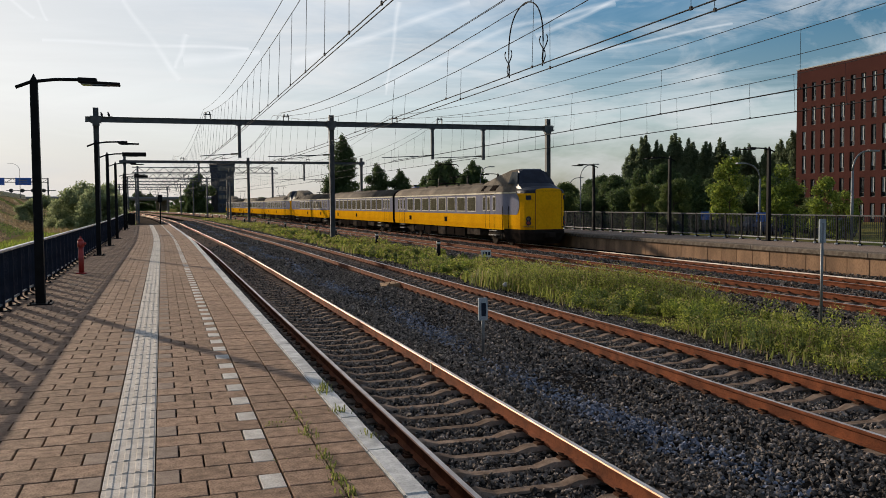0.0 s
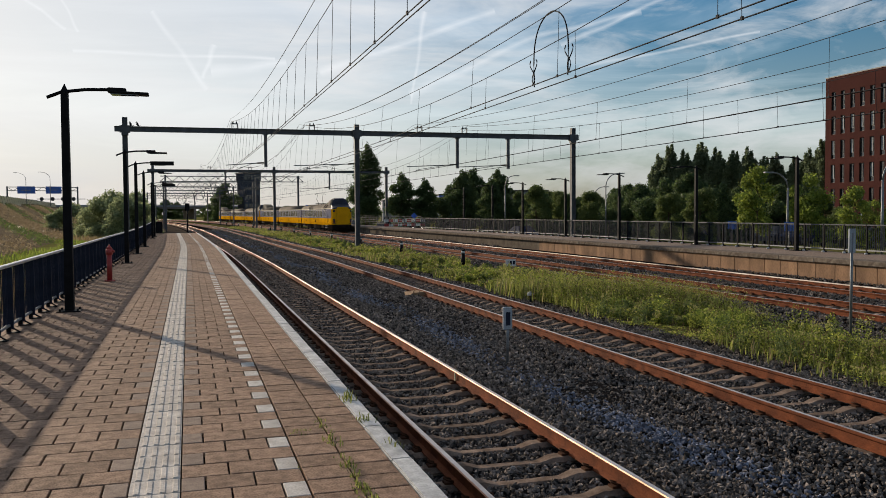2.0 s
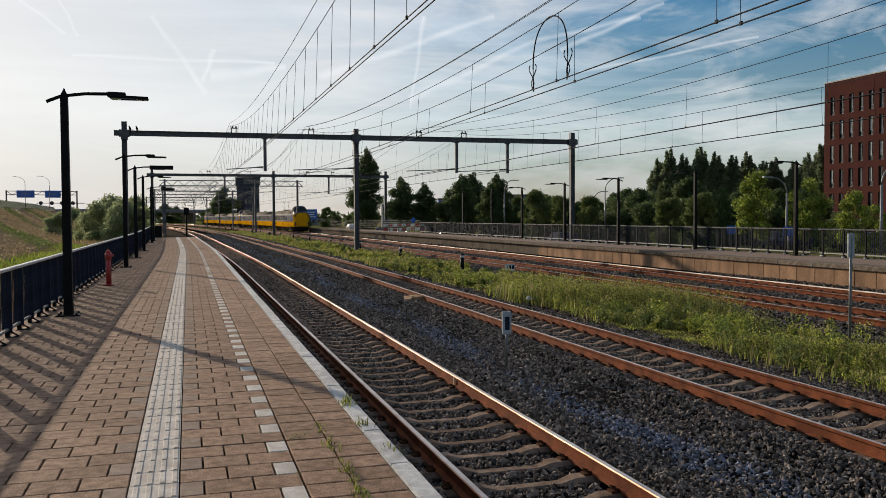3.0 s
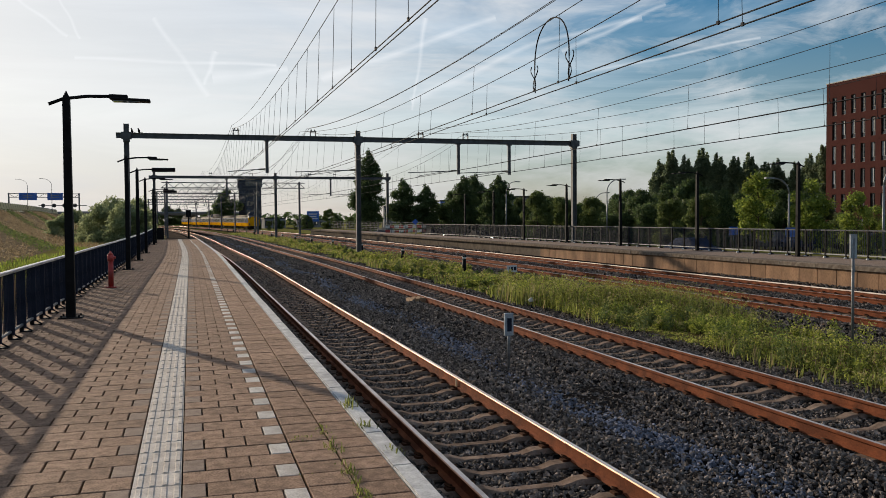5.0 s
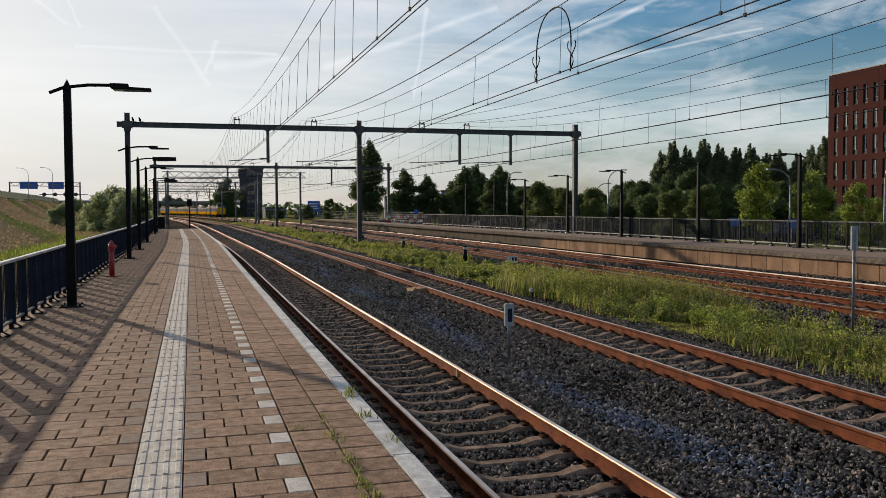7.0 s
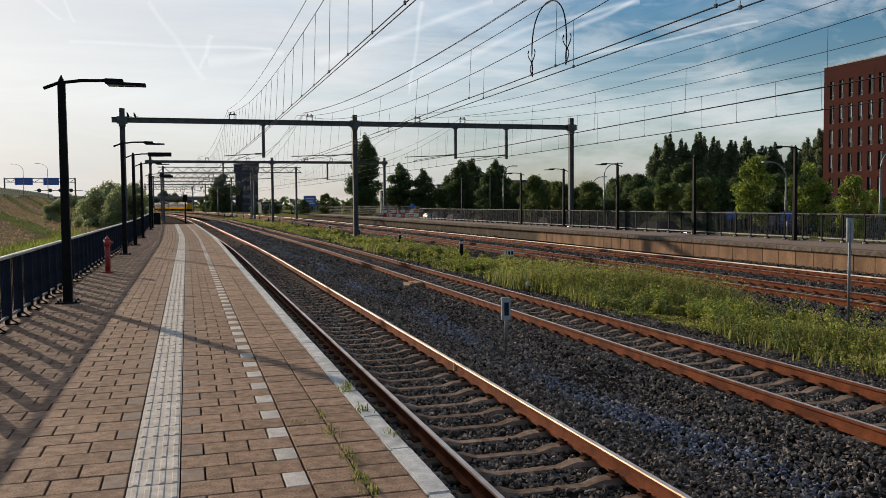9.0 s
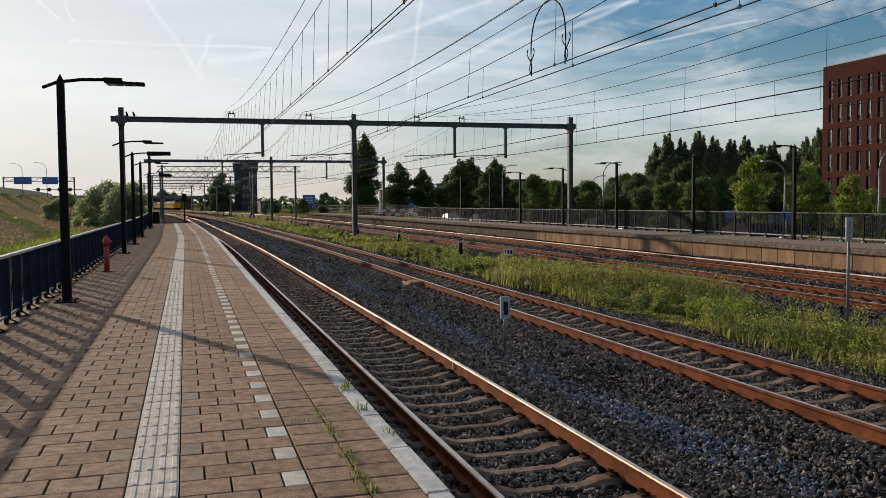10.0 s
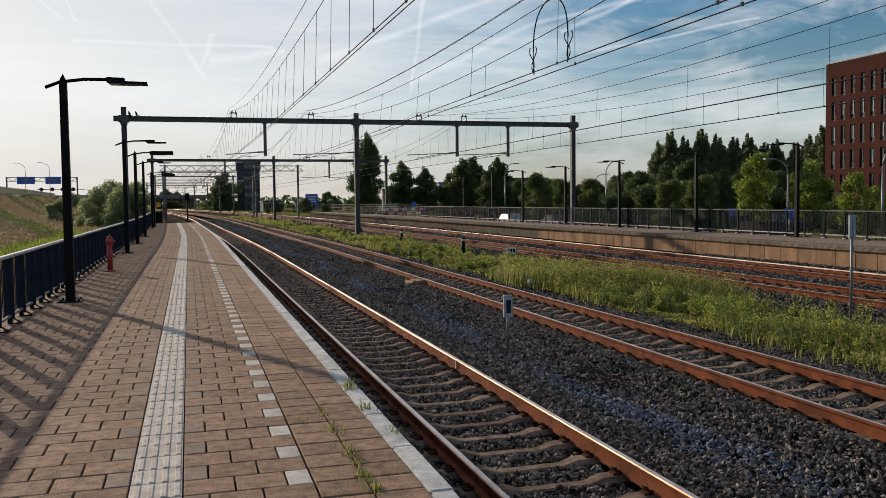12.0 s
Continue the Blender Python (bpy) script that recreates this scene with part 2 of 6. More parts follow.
LEAF_DARK = leaf_mat("leaf_dark", (0.13, 0.18, 0.065), (0.036, 0.062, 0.025), 0.5)
LEAF_POP = leaf_mat("leaf_poplar", (0.23, 0.28, 0.16), (0.08, 0.11, 0.06), 0.62)
LEAF_MID = leaf_mat("leaf_mid", (0.17, 0.21, 0.065), (0.06, 0.09, 0.03), 0.5)
LEAF_LIGHT = leaf_mat("leaf_light", (0.31, 0.36, 0.065), (0.09, 0.145, 0.03), 0.55)
LEAF_BUSH = leaf_mat("leaf_willow", (0.38, 0.42, 0.22), (0.16, 0.20, 0.10), 0.6)
WEED = leaf_mat("weed_leaf", (0.42, 0.45, 0.085), (0.06, 0.09, 0.022), 0.6)
STALK = leaf_mat("weed_stalk", (0.20, 0.12, 0.07), (0.11, 0.06, 0.04), 0.3)
GRASS = leaf_mat("grass_blade", (0.35, 0.37, 0.095), (0.06, 0.085, 0.025), 0.55)
SEED = leaf_mat("seed_head", (0.42, 0.34, 0.16), (0.27, 0.21, 0.10), 0.4)
BLOOM = leaf_mat("weed_bloom", (0.46, 0.42, 0.16), (0.30, 0.27, 0.11), 0.5)
REED = leaf_mat("reed", (0.42, 0.34, 0.20), (0.25, 0.17, 0.08), 0.3)
ASPHALT = mat("asphalt", (0.055, 0.055, 0.058), 0.9, scale=2, bump=0.4, bscale=40)
HAZE = mat("far_wall", (0.24, 0.25, 0.27), 0.8, scale=0.2)
TOWERBLUE = mat("tower_blue", (0.065, 0.075, 0.10), 0.87, scale=0.3)


# ---------------------------------------------------------------- mesh helpers
S0 = 38.0     # the tracks are straight up to here


def heading(s):
    """How far the line has turned left, in radians: a short bend, an easy stretch, then a long wide bend."""
    return min(max(s - S0, 0) / 1150.0, 0.0205) + max(s - 118.0, 0) / 2080.0


# the line, metre by metre
LINE = [(0.0, 0.0)]
for k in range(720):
    LINE.append((LINE[-1][0] - math.sin(heading(k + 0.5)), LINE[-1][1] + math.cos(heading(k + 0.5))))


def along(s, o, z=0.0):
    """The point at s metres along the tracks, o to the right of the platform's edge line."""
    if s <= S0:
        return Vector((o, s, z))
    k = int(s)
    u, h = s - k, heading(s)
    x, y = LINE[k][0] + (LINE[k + 1][0] - LINE[k][0]) * u, LINE[k][1] + (LINE[k + 1][1] - LINE[k][1]) * u
    return Vector((x + o * math.cos(h), y + o * math.sin(h), z))


def turn(s):
    return math.degrees(heading(s))


def bend_of(s):
    """Sideways shift of the line at many stations at once."""
    return -np.interp(s, np.arange(len(LINE)), [p[0] for p in LINE])


def box(bm, x0, x1, y0, y1, z0, z1, mi=0, m=None):
    v = [bm.verts.new((x, y, z)) for x in (x0, x1) for y in (y0, y1) for z in (z0, z1)]
    if m is not None:
        for q in v:
            q.co = m @ q.co
    for a, b, c, d in ((0, 1, 3, 2), (4, 6, 7, 5), (0, 4, 5, 1), (2, 3, 7, 6), (0, 2, 6, 4), (1, 5, 7, 3)):
        f = bm.faces.new((v[a], v[b], v[c], v[d]))
        f.material_index = mi
    return v


def cyl(bm, p0, p1, r0, r1=None, n=8, mi=0, cap=True):
    p0, p1 = Vector(p0), Vector(p1)
    r1 = r0 if r1 is None else r1
    q = (p1 - p0).to_track_quat("Z", "Y")
    rings = []
    for p, r in ((p0, r0), (p1, r1)):
        rings.append([bm.verts.new(p + q @ Vector((r * math.cos(2 * math.pi * i / n), r * math.sin(2 * math.pi * i / n), 0))) for i in range(n)])
    for i in range(n):
        f = bm.faces.new((rings[0][i], rings[0][(i + 1) % n], rings[1][(i + 1) % n], rings[1][i]))
        f.material_index = mi
        f.smooth = n > 5
    if cap:
        bm.faces.new(rings[0][::-1]).material_index = mi
        bm.faces.new(rings[1]).material_index = mi


def tube(bm, pts, r, n=5, mi=0):
    rings = []
    pts = [Vector(p) for p in pts]
    for i, p in enumerate(pts):
        d = pts[min(i + 1, len(pts) - 1)] - pts[max(i - 1, 0)]
        q = d.to_track_quat("Z", "Y")
        rings.append([bm.verts.new(p + q @ Vector((r * math.cos(2 * math.pi * k / n), r * math.sin(2 * math.pi * k / n), 0))) for k in range(n)])
    for a, b in zip(rings, rings[1:]):
        for k in range(n):
            f = bm.faces.new((a[k], a[(k + 1) % n], b[(k + 1) % n], b[k]))
            f.material_index = mi
            f.smooth = True
    bm.faces.new(rings[0][::-1]).material_index = mi
    bm.faces.new(rings[-1]).material_index = mi


def sweep(bm, prof, ss, mats=None):
    """A closed outline of (o, z) carried along the tracks."""
    rings = [[bm.verts.new(along(s, o, z)) for o, z in prof] for s in ss]
    n = len(prof)
    for a, b in zip(rings, rings[1:]):
        for k in range(n):
            f = bm.faces.new((a[k], b[k], b[(k + 1) % n], a[(k + 1) % n]))
            f.material_index = mats[k] if mats else 0
    bm.faces.new(rings[0])
    bm.faces.new(rings[-1][::-1])


def steps(a, b, fine=10.0):
    """Stations from a to b: few on the straight, closer on the bend."""
    out = [a]
    if a < S0 < b:
        out += [S0]
    s = max(a, S0) + 4.0
    while s < b - 1:
        out.append(s)
        s += 4.0 if s < 130 else fine
    return out + [b]


def mesh(name, bm, mats):
    me = bpy.data.meshes.new(name)
    bmesh.ops.recalc_face_normals(bm, faces=bm.faces)
    bm.to_mesh(me)
    bm.free()
    for m in mats if isinstance(mats, (list, tuple)) else [mats]:
        me.materials.append(m)
    return me


def part(name, bm, mats, parent=None, label=""):
    ob = new(name, mesh(name, bm, mats))
    ob.parent = parent
    return tagged(ob, label)


def soup(name, verts, faces, mats, idx=None, smooth=False):
    """A mesh from arrays, for what nobody could count."""
    me = bpy.data.meshes.new(name)
    nf, k = faces.shape
    me.vertices.add(len(verts))
    me.vertices.foreach_set("co", verts.astype(np.float32).ravel())
    me.loops.add(nf * k)
    me.loops.foreach_set("vertex_index", faces.astype(np.int32).ravel())
    me.polygons.add(nf)
    me.polygons.foreach_set("loop_start", np.arange(0, nf * k, k, dtype=np.int32))
    for m in mats:
        me.materials.append(m)
    if idx is not None:
        me.polygons.foreach_set("material_index", idx.astype(np.int32))
    me.polygons.foreach_set("use_smooth", np.full(nf, bool(smooth)))
    me.update(calc_edges=True)
    me.validate()
    return me


def thing(name, label, category, group="", at=None, kind=""):
    e = new(name)
    e.empty_display_size = 0.2
    if at is not None:
        e.matrix_basis = at
    return tagged(e, label, category, group, kind)


def setting(name, bm, mats, label, category):
    return tagged(part(name, bm, mats), label, category, kind="structure")


rng = np.random.default_rng(7)
RAIL = -0.75          # rail head
BED = -0.985          # ballast surface
T1, T2, T3, T4 = 1.757, 6.485, 14.97, 18.93   # track axes
# ---------------------------------------------------------------- ground
def ground():
    bm = bmesh.new()
    xs = [-3000, -1200, -400, -160, -90, -60, -40, -24, -12, -6, -4.6, 20.9, 24.5, 40, 60, 120, 400, 1200, 3000]
    ys = [-600, -100, -20, 40, 100, 160, 240, 330, 430, 600, 1000, 2000, 4500]

    def height(x, y):
        return -1.15
    g = [[bm.verts.new((x, y, height(x, y))) for y in ys] for x in xs]
    for i in range(len(xs) - 1):
        for j in range(len(ys) - 1):
            bm.faces.new((g[i][j], g[i + 1][j], g[i + 1][j + 1], g[i][j + 1]))
    setting("ground", bm, MEADOW, "rough grassland and earth around the railway", "ground")


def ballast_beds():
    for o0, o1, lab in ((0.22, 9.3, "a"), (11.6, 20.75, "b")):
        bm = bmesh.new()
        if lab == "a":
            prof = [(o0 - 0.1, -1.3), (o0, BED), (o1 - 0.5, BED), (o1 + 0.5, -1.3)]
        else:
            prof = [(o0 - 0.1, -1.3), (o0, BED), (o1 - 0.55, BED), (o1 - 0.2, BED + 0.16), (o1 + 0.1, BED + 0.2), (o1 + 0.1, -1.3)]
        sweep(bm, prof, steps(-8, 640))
        # the bed's colour carries the gap shade seen between the loose stones
        setting("ballast_bed", bm, BALLAST_SHADE, "crushed stone track bed, coloured near black as the shade between stones", "track bed")
    bm = bmesh.new()
    sweep(bm, [(-4.8, -1.3), (-4.6, BED - 0.03), (0.1, BED - 0.01), (0.1, -1.3)], steps(84.4, 320))
    setting("cinder_path", bm, mat("cinder", (0.13, 0.10, 0.075), 0.95, col2=(0.06, 0.048, 0.038), scale=0.5, bump=0.5, bscale=9), "brown cinder strip beyond the platform's end", "track bed")
    bm = bmesh.new()
    sweep(bm, [(8.2, -1.3), (8.9, -0.93), (9.6, -0.88), (11.2, -0.88), (12.0, -0.94), (12.5, -1.3)], steps(-8, 640))
    setting("verge", bm, GRASSGROUND, "earth strip overgrown with grass between the tracks", "verge")


OCTA = np.array([(1, 0, 0), (-1, 0, 0), (0, 1, 0), (0, -1, 0), (0, 0, 1), (0, 0, -1)], float)
OCTF = np.array([(0, 2, 4), (2, 1, 4), (1, 3, 4), (3, 0, 4), (2, 0, 5), (1, 2, 5), (3, 1, 5), (0, 3, 5)])


def stones():
    """Loose crushed stone, thick near the platform and thinner farther on."""
    xs, ys, sz = [], [], []
    for o0, o1, y0, y1, per, size in ((0.3, 9.0, -6, 4.5, 130, 0.04), (11.9, 20.3, -6, 14, 60, 0.05), (0.3, 9.0, 4.5, 11, 640, 0.027), (0.3, 9.0, 11, 20, 500, 0.029), (0.3, 9.0, 20, 36, 260, 0.034), (11.6, 20.7, 14, 34, 190, 0.036), (0.3, 9, 36, 60, 80, 0.048), (11.9, 20.3, 34, 60, 60, 0.05), (0.3, 9, 60, 80, 45, 0.06), (0.3, 9, 80, 150, 18, 0.085), (11.7, 20.6, 60, 150, 18, 0.085)):
        n = int((o1 - o0) * (y1 - y0) * per)
        xs.append(rng.uniform(o0, o1, n))
        ys.append(rng.uniform(y0, y1, n))
        sz.append(size * rng.uniform(0.6, 1.35, n))
    x, y, r = map(np.concatenate, (xs, ys, sz))
    # the stones leave the sleepers' tops and the rails free
    keep = np.ones(len(x), bool)
    for t in (T1, T2, T3, T4):
        d = np.abs(x - t)
        ph = np.abs(((y - PHASE[t]) / 0.6 + 0.5) % 1.0 - 0.5) * 0.6
        keep &= ~((d < 0.93) & (ph < 0.085))
        keep &= ~(np.abs(d - 0.753) < 0.09)
    x, y, r = x[keep], y[keep], r[keep]
    n = len(x)
    base = OCTA[None] * rng.uniform(0.5, 1.4, (n, 6, 1)) + rng.normal(size=(n, 6, 3)) * 0.16
    q = rng.normal(size=(n, 4))
    q /= np.linalg.norm(q, axis=1, keepdims=True)
    w, a, b, c = q.T
    R = np.stack([1 - 2 * (b * b + c * c), 2 * (a * b - c * w), 2 * (a * c + b * w), 2 * (a * b + c * w), 1 - 2 * (a * a + c * c), 2 * (b * c - a * w), 2 * (a * c - b * w), 2 * (b * c + a * w), 1 - 2 * (a * a + b * b)], 1).reshape(n, 3, 3)
    v = np.einsum("nij,nkj->nki", R, base * rng.uniform(0.7, 1.15, (n, 1, 3))) * r[:, None, None]
    heap = 0.03 * np.sin(x * 1.7 + 0.6 * np.sin(y * 0.8)) * np.sin(y * 0.9)
    # banked over the sleepers' ends
    for t in (T1, T2, T3, T4):
        d = np.abs(x - t)
        bank = np.clip((d - 0.90) / 0.12, 0, 1) * np.clip((1.75 - d) / 0.4, 0, 1)
        v[:, :, 2] += (0.085 * bank)[:, None]
    v[:, :, 2] += (0.2 * np.clip((x - 20.2) / 0.35, 0, 1))[:, None]
    bend = bend_of(y)
    v += np.stack([x - bend, y, BED + r * rng.uniform(-0.1, 0.75, n) + heap * (np.abs(x - 4.1) < 1.0)], 1)[:, None]
    f = (OCTF[None] + 6 * np.arange(n)[:, None, None]).reshape(-1, 3)
    blue = np.exp(-((x - 3.95 - 0.22 * np.sin(y * 0.35)) / 0.34) ** 2) * (0.6 + 0.35 * np.sin(y * 0.7 + 1)) > rng.uniform(0.05, 1.0, n)
    ob = new("ballast_stones", soup("ballast_stones", v.reshape(-1, 3), f, [STONE, STONE_BLUE], np.repeat(blue.astype(int), 8)))
    tagged(ob, "loose dark crushed stones between the sleepers, bluish in one band", "ballast", kind="stuff")


# ---------------------------------------------------------------- tracks
def rail_profile(c):
    h = RAIL
    return [(c - 0.07, h - 0.159), (c - 0.07, h - 0.148), (c - 0.012, h - 0.128), (c - 0.009, h - 0.05), (c - 0.035, h - 0.036), (c - 0.036, h - 0.010), (c - 0.026, h), (c + 0.026, h), (c + 0.036, h - 0.010), (c + 0.035, h - 0.036), (c + 0.009, h - 0.05), (c + 0.012, h - 0.128), (c + 0.07, h - 0.148), (c + 0.07, h - 0.159)]


def sleeper_mesh():
    """A concrete sleeper with raised rail seats, a sunk middle and its rail clips."""
    bm = bmesh.new()
    prof = [(-1.26, 0.0), (-1.26, 0.165), (-1.18, 0.185), (-0.50, 0.185), (-0.34, 0.165), (0.34, 0.165), (0.50, 0.185), (1.18, 0.185), (1.26, 0.165), (1.26, 0.0)]
    drop = {3: -0.006, 4: -0.034, 5: -0.034, 6: -0.006}
    rows = []
    for w, dz in ((-0.115, -0.045), (-0.078, 0), (0.078, 0), (0.115, -0.045)):
        rows.append([bm.verts.new((x, w * (0.8 if i in (4, 5) else 1), z + (dz if z > 0 else 0) + drop.get(i, 0))) for i, (x, z) in enumerate(prof)])
    for a, b in zip(rows, rows[1:]):
        for i in range(len(prof) - 1):
            bm.faces.new((a[i], a[i + 1], b[i + 1], b[i]))
    bm.faces.new(rows[0])
    bm.faces.new(rows[-1][::-1])
    for c in (-0.753, 0.753):
        for sgn in (-1, 1):
            x = c + sgn * 0.105
            box(bm, x - 0.045, x + 0.045, -0.05, 0.05, 0.183, 0.205, 1)
            tube(bm, [(x - sgn * 0.04, -0.045, 0.21), (x + sgn * 0.03, -0.05, 0.235), (x + sgn * 0.045, 0, 0.24), (x + sgn * 0.03, 0.05, 0.235), (x - sgn * 0.04, 0.045, 0.21)], 0.011, 4, 1)
    return mesh("sleeper", bm, [SLEEPER, RUST_DARK])


# where along each track a sleeper lies
PHASE = {T1: 0.34, T2: 0.08, T3: 0.3, T4: 0.1}


def tracks():
    sl = sleeper_mesh()
    for k, (axis, near) in enumerate(((T1, (2.3, 58)), (T2, (8, 62)), (T3, (14, 42)), (T4, (17, 42)))):
        tr = thing("track", "railway track with rusty rails on concrete sleepers", "track", "railway tracks", kind="structure")
        for c in (axis - 0.7535, axis + 0.7535):
            bm = bmesh.new()
            worn = 2 * int(axis == T1 or c > T4)
            sweep(bm, rail_profile(c), steps(-8, 640, 8), [0, 0, 0, 0, int(c > T4), 1 if c > T4 else worn, 1, 0, 0, 0, 0, 0, 0, 0])
            part("rail", bm, [RUST, STEEL, WORN], tr, "rusty rail with a worn bright head")
        s = -6.0 + PHASE[axis]
        bmf = bmesh.new()
        while s < 260:
            if near[0] <= s <= near[1]:
                o = new("sleeper", sl)
                o.parent = tr
                p = along(s, axis, RAIL - 0.159 - 0.185)
                o.matrix_basis = pose(p.x, p.y + 0.0, p.z, 0, 0, turn(s) + 0.5 * math.sin(s * 7.1))
            else:
                p = along(s, axis)
                box(bmf, -1.26, 1.26, -0.125, 0.125, RAIL - 0.30, RAIL - 0.165, 0, Matrix.Translation(p) @ pose(0, 0, 0, 0, 0, turn(s)))
            s += 0.6
        tagged(part("far_sleepers", bmf, [SLEEPER], tr), "concrete sleepers farther along the track", kind="stuff")
        if k == 0:
            # glued insulating joint in the rail
            bm = bmesh.new()
            c = axis + 0.7535 - 0.04
            box(bm, c - 0.006, c + 0.012, 13.0, 13.04, RAIL - 0.15, RAIL - 0.004)
            part("rail_joint", bm, CREAM, tr, "pale insulating joint between two rails")


# ---------------------------------------------------------------- near platform
TX, TY = 0.318, 0.30
STRIP_L, STRIP_R, LINE_R = -1.91, -1.592, -0.795


def slab_mesh(name, w, d, m, h=0.06, gap=0.013):
    bm = bmesh.new()
    x, y, b = w / 2 - gap / 2, d / 2 - gap / 2, 0.004
    lo = [bm.verts.new(p) for p in ((-x, -y, -h), (x, -y, -h), (x, y, -h), (-x, y, -h))]
    mi = [bm.verts.new(p) for p in ((-x, -y, -b), (x, -y, -b), (x, y, -b), (-x, y, -b))]
    hi = [bm.verts.new(p) for p in ((-x + b, -y + b, 0), (x - b, -y + b, 0), (x - b, y - b, 0), (-x + b, y - b, 0))]
    for a, c in ((lo, mi), (mi, hi)):
        for i in range(4):
            bm.faces.new((a[i], a[(i + 1) % 4], c[(i + 1) % 4], c[i]))
    bm.faces.new(hi)
    return mesh(name, bm, m)


def tactile_mesh():
    """A guide tile with raised bars that run along the platform."""
    bm = bmesh.new()
    w = STRIP_R - STRIP_L
    box(bm, -w / 2 + 0.004, w / 2 - 0.004, -TY / 2 + 0.004, TY / 2 - 0.004, -0.05, 0.0)
    for i in range(4):
        c = -w / 2 + w * (i + 0.62) / 4
        v = box(bm, c - 0.020, c + 0.020, -TY / 2 + 0.012, TY / 2 - 0.03, 0.0, 0.007)
        for q in v:
            if q.co.z > 0.003:
                q.co.x = c + (q.co.x - c) * 0.7
    return mesh("tactile_tile", bm, STRIP)


def platform():
    pl = thing("platform", "paved station platform with a pale guide strip and grey coping", "platform", kind="structure")
    bm = bmesh.new()
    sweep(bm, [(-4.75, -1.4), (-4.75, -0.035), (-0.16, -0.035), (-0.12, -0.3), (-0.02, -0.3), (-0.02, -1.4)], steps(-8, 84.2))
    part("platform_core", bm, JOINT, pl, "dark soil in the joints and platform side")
    full = slab_mesh("tile", TX, TY, TILE)
    outer = slab_mesh("edge_tile", TX, TY - 0.009, TILE)
    half = slab_mesh("half_tile", TX / 2, TY, TILE_GREY)
    white = slab_mesh("white_tile", TX / 2, TY, TILE_WHITE)
    tact = tactile_mesh()
    r = random.Random(3)
    cells = []
    rows = int((84.0 + 6) / TY)
    for j in range(rows):
        y = -6 + TY * (j + 0.5)
        odd = j % 2
        # between strip and line
        x = STRIP_R
        if odd:
            cells += [("half_tile", half, x + TX / 4, y), ("tile", full, x + TX, y), ("tile", full, x + 2 * TX, y)]
        else:
            cells += [("tile", full, x + TX / 2, y), ("tile", full, x + 1.5 * TX, y), ("white_tile", white, x + 2.25 * TX, y)]
        cells += [("edge_tile", outer, LINE_R + TX / 2, y), ("edge_tile", outer, LINE_R + 1.5 * TX, y)]
        cells.append(("tactile_tile", tact, (STRIP_L + STRIP_R) / 2, y))
        x = STRIP_L
        if odd:
            cells.append(("half_tile", half, x - TX / 4, y))
            x -= TX / 2
        while x > -4.55:
            cells.append(("tile", full, x - TX / 2, y))
            x -= TX
    joined = {}
    count = 0
    for name, me, x, y in cells:
        dz, rz = r.uniform(-0.0025, 0.0025), r.uniform(-0.4, 0.4)
        tilt = (r.uniform(-0.3, 0.3), r.uniform(-0.3, 0.3))
        p = along(y, x, dz) if y > 0 else Vector((x, y, dz))
        m = pose(p.x, p.y, dz, tilt[0], tilt[1], rz + turn(y))
        if 4.9 < y < 11.2 and x > -3.4 and count < 300:
            o = new(name, me)
            o.parent = pl
            o.matrix_basis = m
            count += 1
        else:
            joined.setdefault(me, []).append(np.array(m))
    for me, ms in joined.items():
        v = np.array([(*q.co, 1) for q in me.vertices])
        vv = np.einsum("nij,kj->nki", np.array(ms), v)[:, :, :3]
        f = np.array([tuple(p.vertices) for p in me.polygons])
        ff = (f[None] + len(v) * np.arange(len(ms))[:, None, None]).reshape(-1, 4)
        o = new(me.name.split(".")[0] + "s", soup(me.name + "s", vv.reshape(-1, 3), ff, [me.materials[0]]))
        o.parent = pl
        tagged(o, kind="stuff")
    # coping stones, one metre each
    bm = bmesh.new()
    box(bm, -0.155, 0.0, -0.497, 0.497, -0.22, 0.004)
    bmesh.ops.bevel(bm, geom=[e for e in bm.edges], offset=0.012, segments=2, affect="EDGES")
    cs = mesh("coping_stone", bm, EDGE)
    for i in range(89):
        o = new("coping_stone", cs)
        o.parent = pl
        p = along(i - 5.5, r.uniform(-0.004, 0.004), r.uniform(-0.004, 0.003))
        o.matrix_basis = pose(p.x, p.y, p.z, 0, 0, turn(i - 5.5) + r.uniform(-0.15, 0.15))
    return pl


